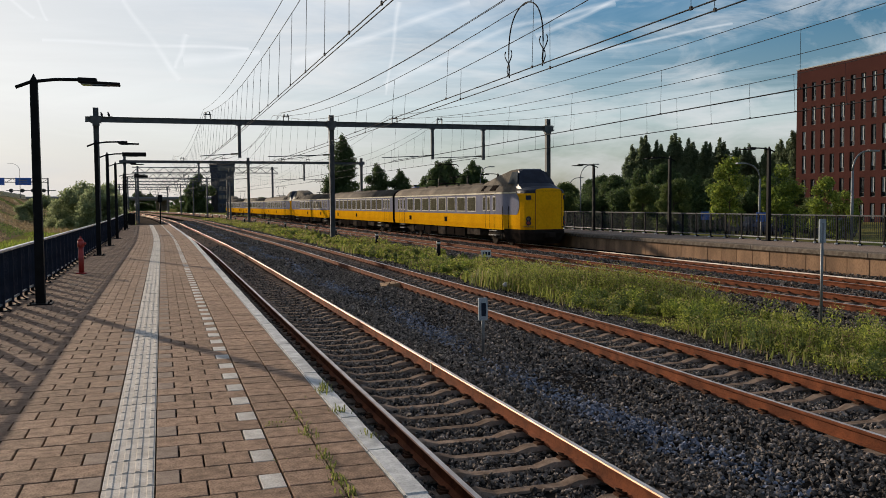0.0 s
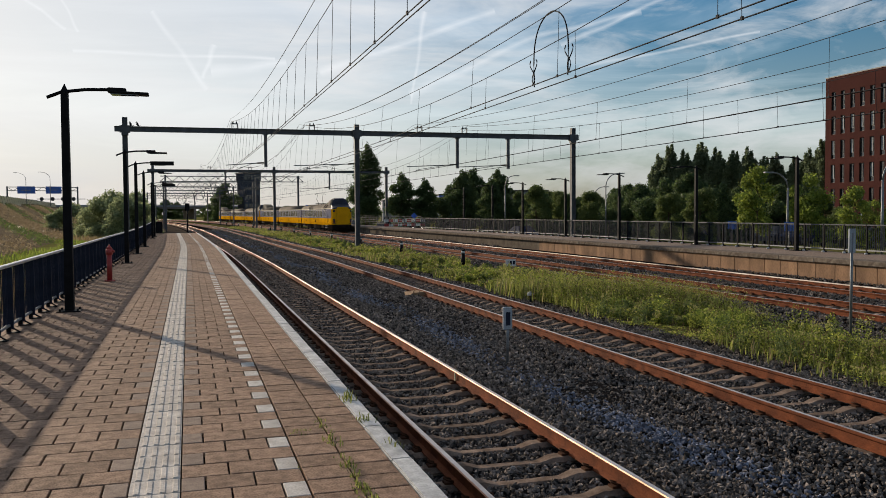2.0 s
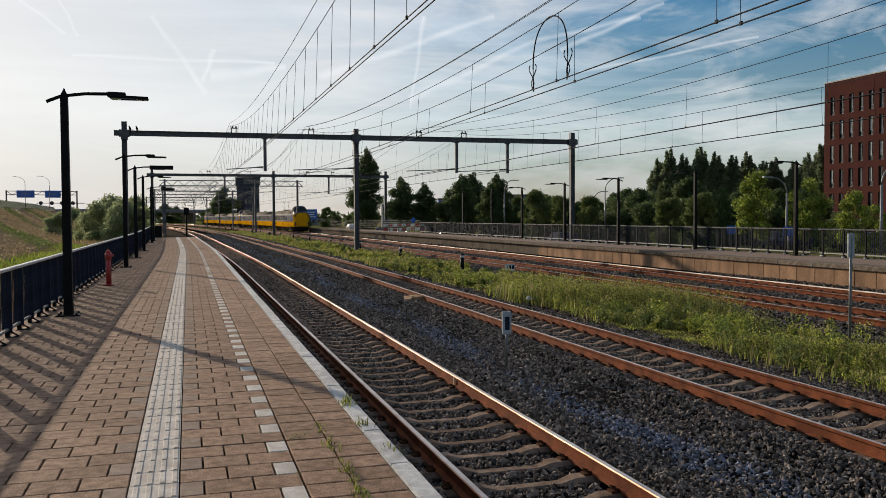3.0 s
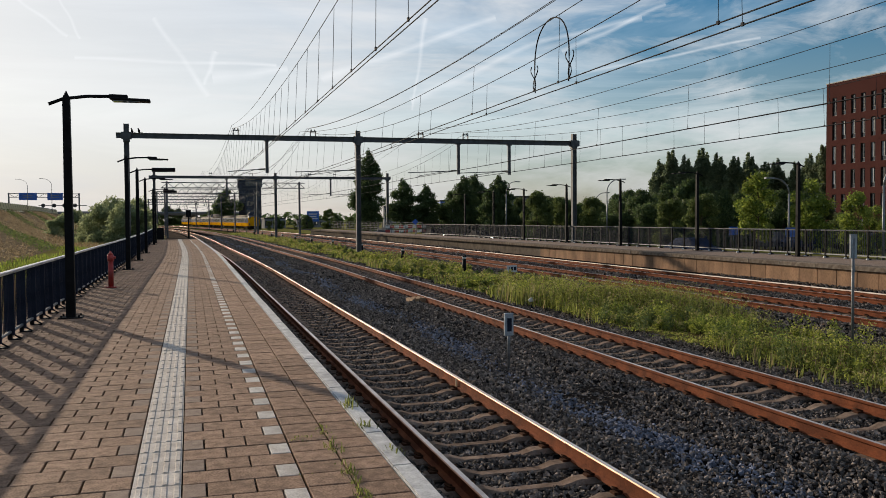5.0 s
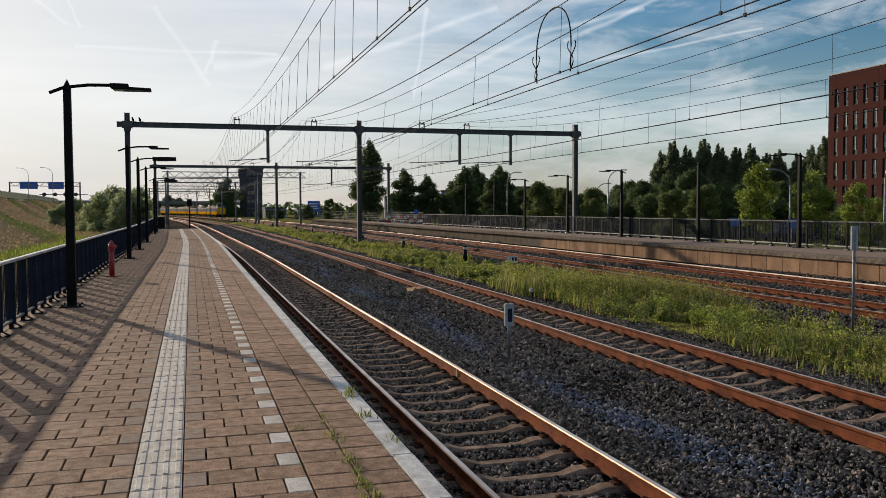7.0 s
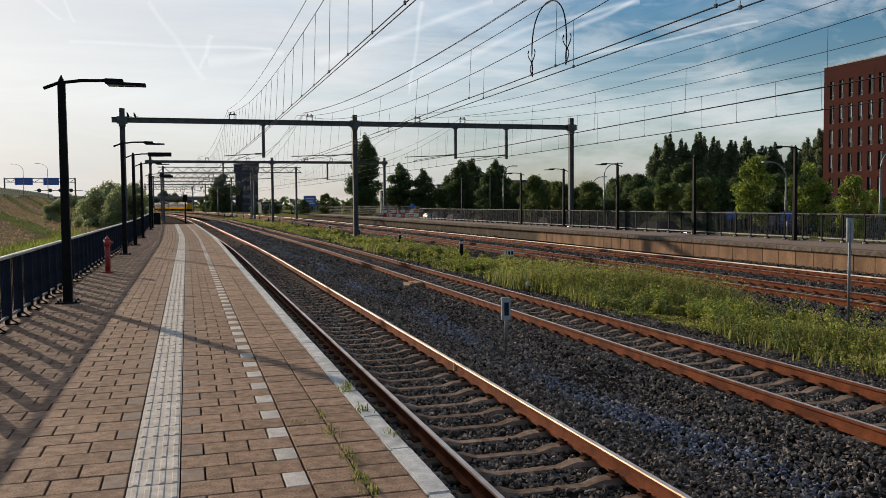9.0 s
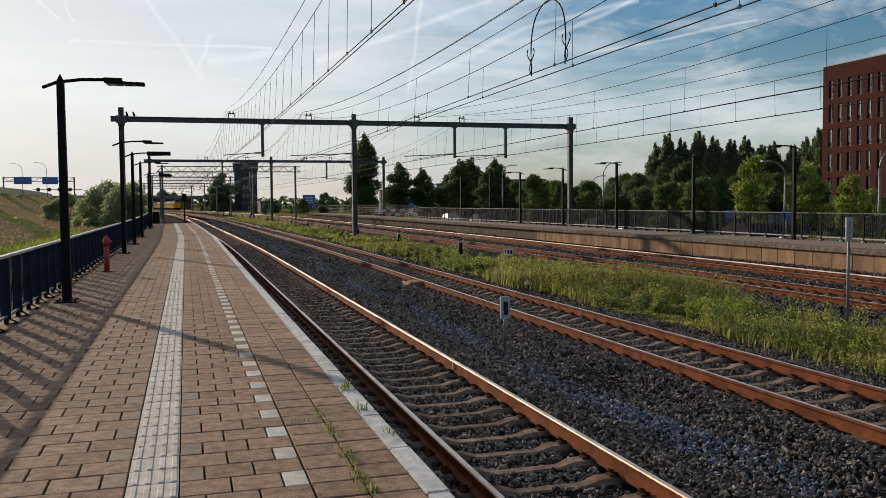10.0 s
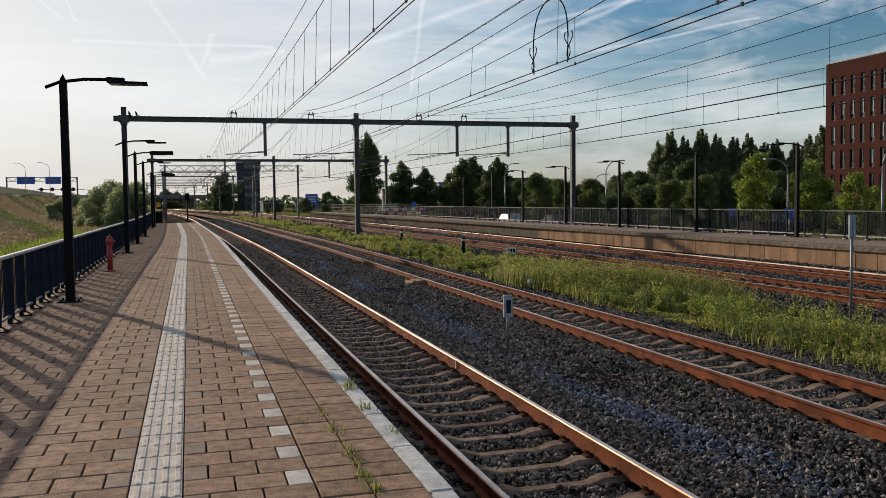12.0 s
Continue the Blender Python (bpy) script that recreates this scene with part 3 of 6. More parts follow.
def weeds():
    """Tufts of grass in the joints near the edge."""
    r = random.Random(5)
    spots = [(-0.09, 8.05, 0.17, 40), (-0.12, 7.2, 0.13, 30), (-0.05, 6.35, 0.10, 16), (-0.70, 7.0, 0.05, 18), (-0.62, 7.02, 0.04, 12), (-0.79, 6.0, 0.03, 8), (-0.3, 7.9, 0.03, 8)]
    spots += [(-0.477, 5.15 + 0.19 * i + r.uniform(-0.05, 0.05), r.uniform(0.045, 0.12), r.randint(14, 36)) for i in range(12) if i not in (6, 9)]
    for x, y, h, n in spots:
        bm = bmesh.new()
        for _ in range(n):
            a = r.uniform(0, 6.28)
            px, py = r.gauss(0, 0.03), r.gauss(0, 0.06)
            l = h * r.uniform(0.25, 0.75)
            d = Vector((math.cos(a), math.sin(a), 0)) * l * r.uniform(0.3, 0.9)
            side = Vector((-math.sin(a), math.cos(a), 0)) * 0.005
            b0 = Vector((px, py, -0.008))
            mid = b0 + d * 0.5 + Vector((0, 0, l * 0.7))
            v = [bm.verts.new(p) for p in (b0 - side, b0 + side, mid + side * 0.8, mid - side * 0.8)]
            t = bm.verts.new(b0 + d + Vector((0, 0, l * 0.8)))
            bm.faces.new(v)
            bm.faces.new((v[3], v[2], t))
        o = part("weed", bm, GRASS)
        o.matrix_basis = pose(x, y, 0)
        tagged(o, "small tuft of green grass growing in a paving joint", "weed", "weeds in the paving", "stuff")


def near_fence():
    fx = -4.12
    fe = thing("platform_fence", "dark blue steel fence of upright fins and bars, pale handrail", "fence")
    mod = 0.95
    bm = bmesh.new()
    box(bm, -0.022, 0.022, -0.068, 0.068, 0.06, 0.985)
    bmesh.ops.bevel(bm, geom=[e for e in bm.edges], offset=0.006, segments=1, affect="EDGES")
    fin = mesh("fin", bm, FENCE)
    bm = bmesh.new()
    box(bm, -0.006, 0.006, -0.006, 0.006, 0.13, 0.985)
    bar = mesh("bar", bm, FENCE)
    bmf = bmesh.new()
    bm = bmesh.new()
    box(bm, -0.03, 0.03, -0.03, 0.03, 0.012, 0.12)
    box(bm, -0.02, 0.16, -0.07, 0.07, 0.0, 0.014)
    tube(bm, [(0.03, 0, 0.10), (0.09, 0, 0.05), (0.15, 0, 0.014)], 0.012, 5)
    foot = mesh("foot", bm, BLACK)
    n = int((84 + 6) / mod)
    for i in range(n):
        y = -5.7 + i * mod
        p = along(y, fx)
        for name, me, m in (("fin", fin, pose(p.x, p.y, 0, 0, 0, 90 + turn(y))), ("foot", foot, pose(p.x, p.y, 0, 0, 0, turn(y)))):
            o = new(name, me)
            o.parent = fe
            o.matrix_basis = m
        for k in range(9):
            q = along(y + 0.095 + k * 0.095, fx)
            if 12.5 < y < 24:
                o = new("bar", bar)
                o.parent = fe
                o.matrix_basis = pose(q.x, q.y, 0)
            else:
                box(bmf, q.x - 0.006, q.x + 0.006, q.y - 0.006, q.y + 0.006, 0.13, 0.985)
    tagged(part("far_bars", bmf, FENCE, fe), kind="stuff")
    for name, z, h, w, m in (("handrail", 0.985, 0.045, 0.036, ALU), ("bottom_rail", 0.10, 0.035, 0.03, GALV)):
        bm = bmesh.new()
        c = 0.01
        sweep(bm, [(fx - w, z), (fx - w, z + h - c), (fx - w + c, z + h), (fx + w - c, z + h), (fx + w, z + h - c), (fx + w, z)], steps(-6, 84))
        part(name, bm, m, fe, "pale aluminium handrail" if m is ALU else "")


def platform_lamp(x, y, box_head=False, flip=False, grp="lamps along the platform", z=0.0, h=4.12):
    e = thing("platform_lamp", "black steel lamp post with a flat lantern on a short arm" if not box_head else "black steel post with a long box lantern on its arm", "street lamp", grp, at=pose(x, y, z, 0, 0, 180 if flip else 0))
    bm = bmesh.new()
    for a, b, w0, w1 in ((0.015, 3.98, 0.078, 0.062), (3.98, 4.12, 0.062, 0.004)):
        v0 = [bm.verts.new((sx * w0, sy * w0, a)) for sx, sy in ((-1, -1), (1, -1), (1, 1), (-1, 1))]
        v1 = [bm.verts.new((sx * w1, sy * w1, b)) for sx, sy in ((-1, -1), (1, -1), (1, 1), (-1, 1))]
        for i in range(4):
            bm.faces.new((v0[i], v0[(i + 1) % 4], v1[(i + 1) % 4], v1[i]))
        bm.faces.new(v0[::-1])
        bm.faces.new(v1)
    part("post", bm, BLACK, e)
    bm = bmesh.new()
    box(bm, -0.2, 0.2, -0.2, 0.2, 0, 0.022)
    for sx in (-1, 1):
        for sy in (-1, 1):
            cyl(bm, (sx * 0.15, sy * 0.15, 0.02), (sx * 0.15, sy * 0.15, 0.06), 0.018, n=6)
    part("base_plate", bm, BLACK, e)
    bm = bmesh.new()
    tube(bm, [(-0.30, 0, 3.87), (-0.05, 0, 3.975), (0.35, 0, 4.03), (0.75, 0, 4.04)], 0.032, 6)
    part("arm", bm, BLACK, e)
    bm = bmesh.new()
    if box_head:
        box(bm, 0.62, 1.62, -0.13, 0.13, 3.93, 4.10)
    else:
        box(bm, 0.66, 1.34, -0.15, 0.15, 3.985, 4.03, 0, pose(0, 0, 0, 0, 1.5, 0))
        box(bm, 0.66, 0.98, -0.10, 0.10, 4.0, 4.085, 0, pose(0, 0, 0, 0, 1.0, 0))
    bmesh.ops.bevel(bm, geom=[q for q in bm.edges], offset=0.012, segments=1, affect="EDGES")
    part("lantern", bm, BLACK, e)
    bm = bmesh.new()
    box(bm, 0.8, 1.27, -0.11, 0.11, 3.945 if not box_head else 3.918, 3.962 if not box_head else 3.93)
    part("lens", bm, GLASS_DARK, e)
    return e


def hydrant():
    e = thing("standpipe", "red painted steel hydrant post with a domed head", "hydrant", at=pose(-3.54, 24.5, 0))
    bm = bmesh.new()
    cyl(bm, (0, 0, 0), (0, 0, 0.03), 0.14, n=12)
    cyl(bm, (0, 0, 0.03), (0, 0, 0.72), 0.068, n=12)
    part("post", bm, RED, e)
    bm = bmesh.new()
    cyl(bm, (0, 0, 0.70), (0, 0, 0.86), 0.088, 0.084, 12)
    cyl(bm, (0, 0, 0.86), (0, 0, 0.93), 0.084, 0.03, 12)
    cyl(bm, (0, 0, 0.93), (0, 0, 0.965), 0.022, n=6)
    cyl(bm, (0.0, -0.13, 0.78), (0.0, 0.13, 0.78), 0.04, n=8)
    cyl(bm, (0.06, 0, 0.79), (0.13, 0, 0.79), 0.035, n=8)
    part("head", bm, RED, e)


# ---------------------------------------------------------------- far platform
def far_platform():
    pl = thing("far_platform", "opposite platform with brown concrete wall panels and overhanging coping", "platform", kind="structure")
    e0 = T4 + 1.70
    bm = bmesh.new()
    sweep(bm, [(e0 + 0.2, -1.4), (e0 + 0.2, -0.16), (e0 + 0.25, -0.02), (24.6, -0.02), (24.6, -1.4)], steps(-8, 150))
    part("platform_core", bm, CONCRETE_DARK, pl)
    r = random.Random(11)
    bm = bmesh.new()
    box(bm, -0.03, 0.08, -0.49, 0.49, -1.2, -0.17)
    bmesh.ops.bevel(bm, geom=[e for e in bm.edges], offset=0.01, segments=1, affect="EDGES")
    pan = mesh("wall_panel", bm, CONCRETE)
    for i in range(58):
        o = new("wall_panel", pan)
        o.parent = pl
        o.matrix_basis = pose(e0 + 0.13 + r.uniform(-0.006, 0.006), 2.5 + i, 0)
    bm = bmesh.new()
    box(bm, 0, 0.75, -0.995, 0.995, -0.17, 0.0)
    bmesh.ops.bevel(bm, geom=[e for e in bm.edges], offset=0.015, segments=1, affect="EDGES")
    cop = mesh("coping_slab", bm, COPING)
    for i in range(76):
        s = -4 + 2 * i
        p = along(s, e0)
        o = new("coping_slab", cop)
        o.parent = pl
        o.matrix_basis = pose(p.x, p.y, r.uniform(-0.004, 0.004), 0, 0, turn(s))
    bm = bmesh.new()
    sweep(bm, [(e0 + 0.75, -0.1), (e0 + 0.75, -0.006), (24.6, -0.006), (24.6, -0.1)], steps(-8, 150))
    part("paving", bm, TILE_GREY, pl)


def far_fence():
    fe = thing("far_fence", "dark steel bar fence along the opposite platform", "fence")
    fo = 24.1
    bm = bmesh.new()
    box(bm, -0.03, 0.03, -0.03, 0.03, 0.0, 1.18)
    box(bm, -0.10, 0.10, -0.07, 0.07, 0.0, 0.05)
    post = mesh("fence_post", bm, BLACK)
    bm = bmesh.new()
    box(bm, -0.007, 0.007, -0.010, 0.010, 0.16, 1.12)
    bar = mesh("fence_bar", bm, FENCE)
    bmf = bmesh.new()
    s = -3.0
    while s < 92:
        p = along(s, fo)
        o = new("fence_post", post)
        o.parent = fe
        o.matrix_basis = pose(p.x, p.y, 0, 0, 0, turn(s))
        for k in range(1, 12):
            q = along(s + k * 0.1, fo)
            if 25 < s < 52:
                o = new("fence_bar", bar)
                o.parent = fe
                o.matrix_basis = pose(q.x, q.y, 0)
                continue
            box(bmf, q.x - 0.007, q.x + 0.007, q.y - 0.010, q.y + 0.010, 0.16, 1.12)
        s += 1.2
    tagged(part("fence_bars", bmf, FENCE, fe), "thin dark upright bars", kind="stuff")
    for name, z, w, m in (("top_rail", 1.12, 0.03, PORTAL), ("bottom_rail", 0.12, 0.02, GALV)):
        bm = bmesh.new()
        sweep(bm, [(fo - w, z), (fo - w, z + 0.05), (fo + w, z + 0.05), (fo + w, z)], steps(-3, 93))
        part(name, bm, m, fe)
    # pale foot caps
    bm = bmesh.new()
    cyl(bm, (0, 0, 0), (0, 0, 0.07), 0.07, 0.05, 8)
    cap = mesh("foot_cap", bm, ALU)
    for i in range(60):
        p = along(4 + i * 1.2, fo - 0.22)
        o = new("foot_cap", cap)
        o.parent = fe
        o.matrix_basis = pose(p.x, p.y, -0.004)


def rail_fence():
    """Low fence of level bars where the far platform runs out."""
    fe = thing("rail_fence", "grey steel fence of level bars at the platform's end", "fence")
    bm = bmesh.new()
    box(bm, -0.03, 0.03, -0.03, 0.03, -0.02, 1.35)
    post = mesh("fence_post", bm, PORTAL)
    for i in range(24):
        p = along(93.5 + i * 2.4, 24.3)
        o = new("fence_post", post)
        o.parent = fe
        o.matrix_basis = pose(p.x, p.y, 0, 0, 0, turn(93.5 + i * 2.4))
    for z in (0.3, 0.55, 0.8, 1.05, 1.3):
        bm = bmesh.new()
        sweep(bm, [(24.28, z), (24.28, z + 0.04), (24.32, z + 0.04), (24.32, z)], steps(93.5, 149))
        part("bar", bm, PORTAL, fe)

# ---------------------------------------------------------------- overhead line
PORTALS = (64.0, 124.0)
TOP = 7.66


def portal(s):
    """A steel portal over all four tracks, with drop arms and insulated wire rests."""
    lean = math.degrees(max(s - 80.0, 0) / 2220.0)
    e = thing("catenary_portal", "grey steel portal spanning all tracks to carry the overhead wires", "catenary portal", "portals over the tracks", at=pose(-max(s - 80.0, 0) ** 2 / 4440.0, s, 0, 0, 0, lean))
    right = 28.0 if s < 100 else 26.7
    for x, h in ((-5.62, 8.45), (10.55, 8.3), (right, 8.4)):
        bm = bmesh.new()
        w = 0.17
        box(bm, x - w, x - w + 0.03, -0.17, 0.17, -1.1, h)
        box(bm, x + w - 0.03, x + w, -0.17, 0.17, -1.1, h)
        box(bm, x - w + 0.03, x + w - 0.03, -0.02, 0.02, -1.1, h)
        box(bm, x - 0.3, x + 0.3, -0.3, 0.3, -1.2, -0.95)
        part("mast", bm, PORTAL, e)
        bm = bmesh.new()
        box(bm, x - 0.34, x + 0.34, -0.2, 0.2, TOP - 0.26, TOP + 0.22)
        box(bm, x - 0.22, x + 0.22, -0.19, 0.19, TOP - 0.45, TOP - 0.26)
        part("mast_clamp", bm, PORTAL, e)
    bm = bmesh.new()
    sec = [(-0.15, -0.19), (0.15, -0.19), (0.15, -0.16), (0.02, -0.16), (0.02, 0.14), (0.15, 0.14), (0.15, 0.17), (-0.15, 0.17), (-0.15, 0.14), (-0.02, 0.14), (-0.02, -0.16), (-0.15, -0.16)]
    ends = [[bm.verts.new((x, y, TOP + z)) for y, z in sec] for x in (-6.3, right + 0.5)]
    for k in range(12):
        bm.faces.new((ends[0][k], ends[0][(k + 1) % 12], ends[1][(k + 1) % 12], ends[1][k]))
    for q in ends:
        bm.faces.new(q)
    part("crossbeam", bm, PORTAL, e)
    for x in (T1, T2 + 0.75, T3 + 0.4, T4):
        bm = bmesh.new()
        for sx in (-0.19, 0.19):
            box(bm, x + sx - 0.03, x + sx + 0.03, -0.05, 0.05, TOP + 0.17, TOP + 0.5)
        box(bm, x - 0.24, x + 0.24, -0.05, 0.05, TOP + 0.46, TOP + 0.53)
        for sx in (-0.13, 0.13):
            cyl(bm, (x + sx, 0, TOP + 0.53), (x + sx, 0, TOP + 0.66), 0.05, 0.04, 8)
        part("wire_rest", bm, PORTAL, e)
    for x in (3.9, 18.35, 22.5):
        bm = bmesh.new()
        box(bm, x - 0.11, x + 0.11, -0.07, 0.07, 5.12, TOP - 0.19)
        box(bm, x - 0.2, x + 0.2, -0.12, 0.12, TOP - 0.26, TOP - 0.19)
        part("drop_arm", bm, PORTAL, e)
    for x, c in ((3.9, T1), (10.5, T2), (18.35, T3), (22.5, T4)):
        bm = bmesh.new()
        tube(bm, [(x, 0, 5.42), (x - 0.9, 0, 5.36), (c - 0.6, 0, 5.22)], 0.035, 6)
        tube(bm, [(x - 0.9, 0, 5.36), (c + 0.3, 0, 5.0), (c, 0, 4.86)], 0.02, 5)
        part("steady_arm", bm, PORTAL, e)
        bm = bmesh.new()
        cyl(bm, (x - 0.15, 0, 5.41), (x - 0.6, 0, 5.38), 0.06, n=8)
        part("insulator", bm, CONCRETE_DARK, e)
    return e


def truss_portal(s, left=-5.5, right=13.0, h=7.9, posts=(-5.0, 12.0)):
    lean = math.degrees((s - 80.0) / 2220.0)
    e = thing("truss_portal", "grey lattice girder portal over the tracks", "catenary portal", "lattice portals over the tracks", at=pose(-(s - 80.0) ** 2 / 4440.0, s, 0, 0, 0, lean))
    for x in posts:
        bm = bmesh.new()
        box(bm, x - 0.15, x + 0.15, -0.15, 0.15, -1.1, h + 0.2)
        part("mast", bm, PORTAL, e)
    bm = bmesh.new()
    box(bm, left, right, -0.07, 0.07, h - 0.9, h - 0.76)
    box(bm, left, right, -0.07, 0.07, h - 0.05, h + 0.08)
    n = 12
    for i in range(n):
        a, b = left + (right - left) * i / n, left + (right - left) * (i + 0.5) / n
        c = left + (right - left) * (i + 1) / n
        cyl(bm, (a, 0, h - 0.83), (b, 0, h), 0.05, n=4)
        cyl(bm, (b, 0, h), (c, 0, h - 0.83), 0.05, n=4)
    part("girder", bm, PORTAL, e)
    for x in (T1 + 1.6, T2 + 2.0):
        bm = bmesh.new()
        cyl(bm, (x - 0.5, 0, h - 0.85), (x, 0, h - 3.2), 0.05, n=4)
        cyl(bm, (x + 0.5, 0, h - 0.85), (x, 0, h - 3.2), 0.05, n=4)
        tube(bm, [(x, 0, h - 3.2), (x - 1.4, 0, h - 3.3)], 0.04, 4)
        part("drop_arm", bm, PORTAL, e)


def sag(s, top, dip):
    """Height of a hanging wire between its supports."""
    u = (s + 8.0) / 72.0 if s < 64 else ((s - 64.0) / 60.0) % 1.0
    return top - 4 * dip * u * (1 - u)


def zigzag(s):
    """Sideways stagger of the contact wire from portal to portal."""
    return 0.2 - 0.4 * min(max((s + 8.0) / 72.0, 0), 1) if s < 64 else -0.2 + 0.4 * abs(((s - 64.0) / 60.0 + 1) % 2 - 1)


def overhead(axis, contacts, carriers, every):
    """contacts: sideways offsets; carriers: (offset, height at the portals, dip, droppers to contact number or None)."""
    e = thing("overhead_line", "contact wires hung on droppers from a sagging carrier wire", "overhead line", "overhead lines above the tracks")
    ss = [-8 + 3 * i for i in range(104)]
    for off in contacts:
        bm = bmesh.new()
        tube(bm, [along(s, axis + zigzag(s) + off, 4.83) for s in ss], 0.0135, 4)
        part("contact_wire", bm, WIRE, e)
    for off, top, dip, hang in carriers:
        bm = bmesh.new()
        tube(bm, [along(s, axis + off, sag(s, top, dip)) for s in ss], 0.011, 4)
        part("carrier_wire" if hang is not None else "feeder_wire", bm, WIRE, e)
        s = 6.0
        while hang is not None and s < 185:
            bm = bmesh.new()
            a, b = along(s, axis + zigzag(s) + contacts[hang], 4.83), along(s, axis + off, sag(s, top, dip))
            cyl(bm, a, b, 0.007, n=3)
            box(bm, -0.016, 0.016, -0.03, 0.03, -0.02, 0.04, 0, Matrix.Translation(a))
            part("dropper", bm, WIRE, e)
            s += every
    return e


def jumper(e, axis, s0, s1):
    """A tall bow of spare cable on the contact wires, with a curl at each foot."""
    bm = bmesh.new()
    pts = []
    for i in range(25):
        a = math.pi * i / 24
        k = math.sin(a)
        pts.append(along((s0 + s1) / 2 - (s1 - s0) / 2 * math.cos(a) * (0.86 + 0.24 * k), axis, 4.85 + 1.62 * k ** 0.75))
    tube(bm, pts, 0.017, 5)
    part("jumper_bow", bm, WIRE, e)
    for s in (s0 + 0.1, s1 - 0.1):
        for sg in (-1, 1):
            bm = bmesh.new()
            tube(bm, [along(s + sg * 0.16 * math.sin(k * 0.7), axis + 0.03 * sg, 4.9 + 0.62 * (k / 8) ** 1.3 * (1.5 - 0.5 * k / 8)) for k in range(9)], 0.014, 5)
            part("jumper_curl", bm, WIRE, e)


# ---------------------------------------------------------------- plants
def leaf_quads(cent, size, r):
    n = len(cent)
    a = r.normal(size=(n, 3))
    a /= np.linalg.norm(a, axis=1, keepdims=True)
    b = np.cross(a, r.normal(size=(n, 3)))
    b /= np.linalg.norm(b, axis=1, keepdims=True)
    s = (size * r.uniform(0.6, 1.3, n))[:, None]
    v = np.stack([cent - a * s, cent + b * s * 0.55, cent + a * s, cent - b * s * 0.55], 1)
    return v.reshape(-1, 3), np.arange(4 * n).reshape(n, 4)


def crown_points(blobs, per, r):
    out = []
    for (x, y, z), (rx, ry, rz) in blobs:
        n = max(20, int(per * (rx * ry + ry * rz + rx * rz) / 3))
        d = r.normal(size=(n, 3))
        d /= np.linalg.norm(d, axis=1, keepdims=True)
        rad = r.uniform(0.25, 1.0, n) ** 0.45 * (1 + 0.18 * np.sin(d[:, 0] * 7 + x) * np.sin(d[:, 2] * 6 + y) + 0.12 * r.normal(size=n))
        out.append(np.array((x, y, z)) + d * rad[:, None] * np.array((rx, ry, rz)))
    return np.concatenate(out)


def make_tree(name, label, h, w, leaf, seed, shape="round", trunk=0.25, size=0.16, per=420, grp="trees", bare=0.22):
    """Trunk, limbs and a ragged crown of many leaves; stands at its own origin."""
    r = np.random.default_rng(seed)
    rr = random.Random(seed)
    e = thing(name, label, "tree", grp)
    bm = bmesh.new()
    top = h * (0.9 if shape != "bush" else 0.5)
    pts = [(rr.uniform(-0.05, 0.05) * i, rr.uniform(-0.05, 0.05) * i, top * i / 6) for i in range(7)]
    for i in range(6):
        cyl(bm, pts[i], pts[i + 1], trunk * (1 - i / 6.5), trunk * (1 - (i + 1) / 6.5), 7, cap=False)
    blobs = []
    if shape == "column":
        for i in range(26):
            u = (i + 0.5) / 26
            z = h * (bare + (1 - bare) * u)
            rad = w / 2 * math.sin(min(1.0, u * 2.2 + 0.25) * 1.57) * (1 - u ** 3) ** 0.7
            a = rr.uniform(0, 6.28)
            c = (math.cos(a) * rad * 0.5, math.sin(a) * rad * 0.5, z)
            blobs.append((c, (rad * 0.55 + 0.15, rad * 0.55 + 0.15, h * 0.075)))
    elif shape == "poplar":
        for i in range(5):
            a = i * 1.25 + rr.uniform(-0.3, 0.3)
            top_i = h * rr.uniform(0.82, 1.0) if i else h
            cx, cy = (math.cos(a) * w * 0.27, math.sin(a) * w * 0.27) if i else (0, 0)
            for k in range(9):
                u = k / 8
                rad = w * 0.24 * (1 - u) ** 0.42 + 0.34
                blobs.append(((cx * (1 - 0.4 * u) + rr.uniform(-.2, .2), cy * (1 - 0.4 * u) + rr.uniform(-.2, .2), h * bare + (top_i - h * bare) * u - 0.4), (rad, rad, h * 0.075)))
    else:
        n = 30 if shape == "round" else 20
        for i in range(n):
            u = rr.uniform(0, 1)
            z = h * (bare + (0.96 - bare) * u)
            lim = w / 2 * math.sqrt(max(0.05, 1 - (2 * max(u, 0.12) - 0.9) ** 2 * 0.9)) * (1.0 if shape == "bush" else 0.92)
            a, q = rr.uniform(0, 6.28), lim * rr.uniform(0.3, 0.82)
            s = w * rr.uniform(0.10, 0.19)
            blobs.append(((math.cos(a) * q, math.sin(a) * q, z - s * 0.6), (s, s, s * 0.85)))
    for c, rad in blobs[:: 3 if shape != "column" else 4]:
        z0 = max(h * bare * 0.7, c[2] - 0.35 * math.hypot(c[0], c[1]) - 0.6)
        cyl(bm, (0, 0, min(z0, top * 0.9)), c, trunk * 0.28, 0.02, 5, cap=False)
    part("trunk", bm, BARK, e)
    v, f = leaf_quads(crown_points(blobs, per, r), size, r)
    c = new("crown", soup("crown", v, f, [leaf]))
    c.parent = e
    return e


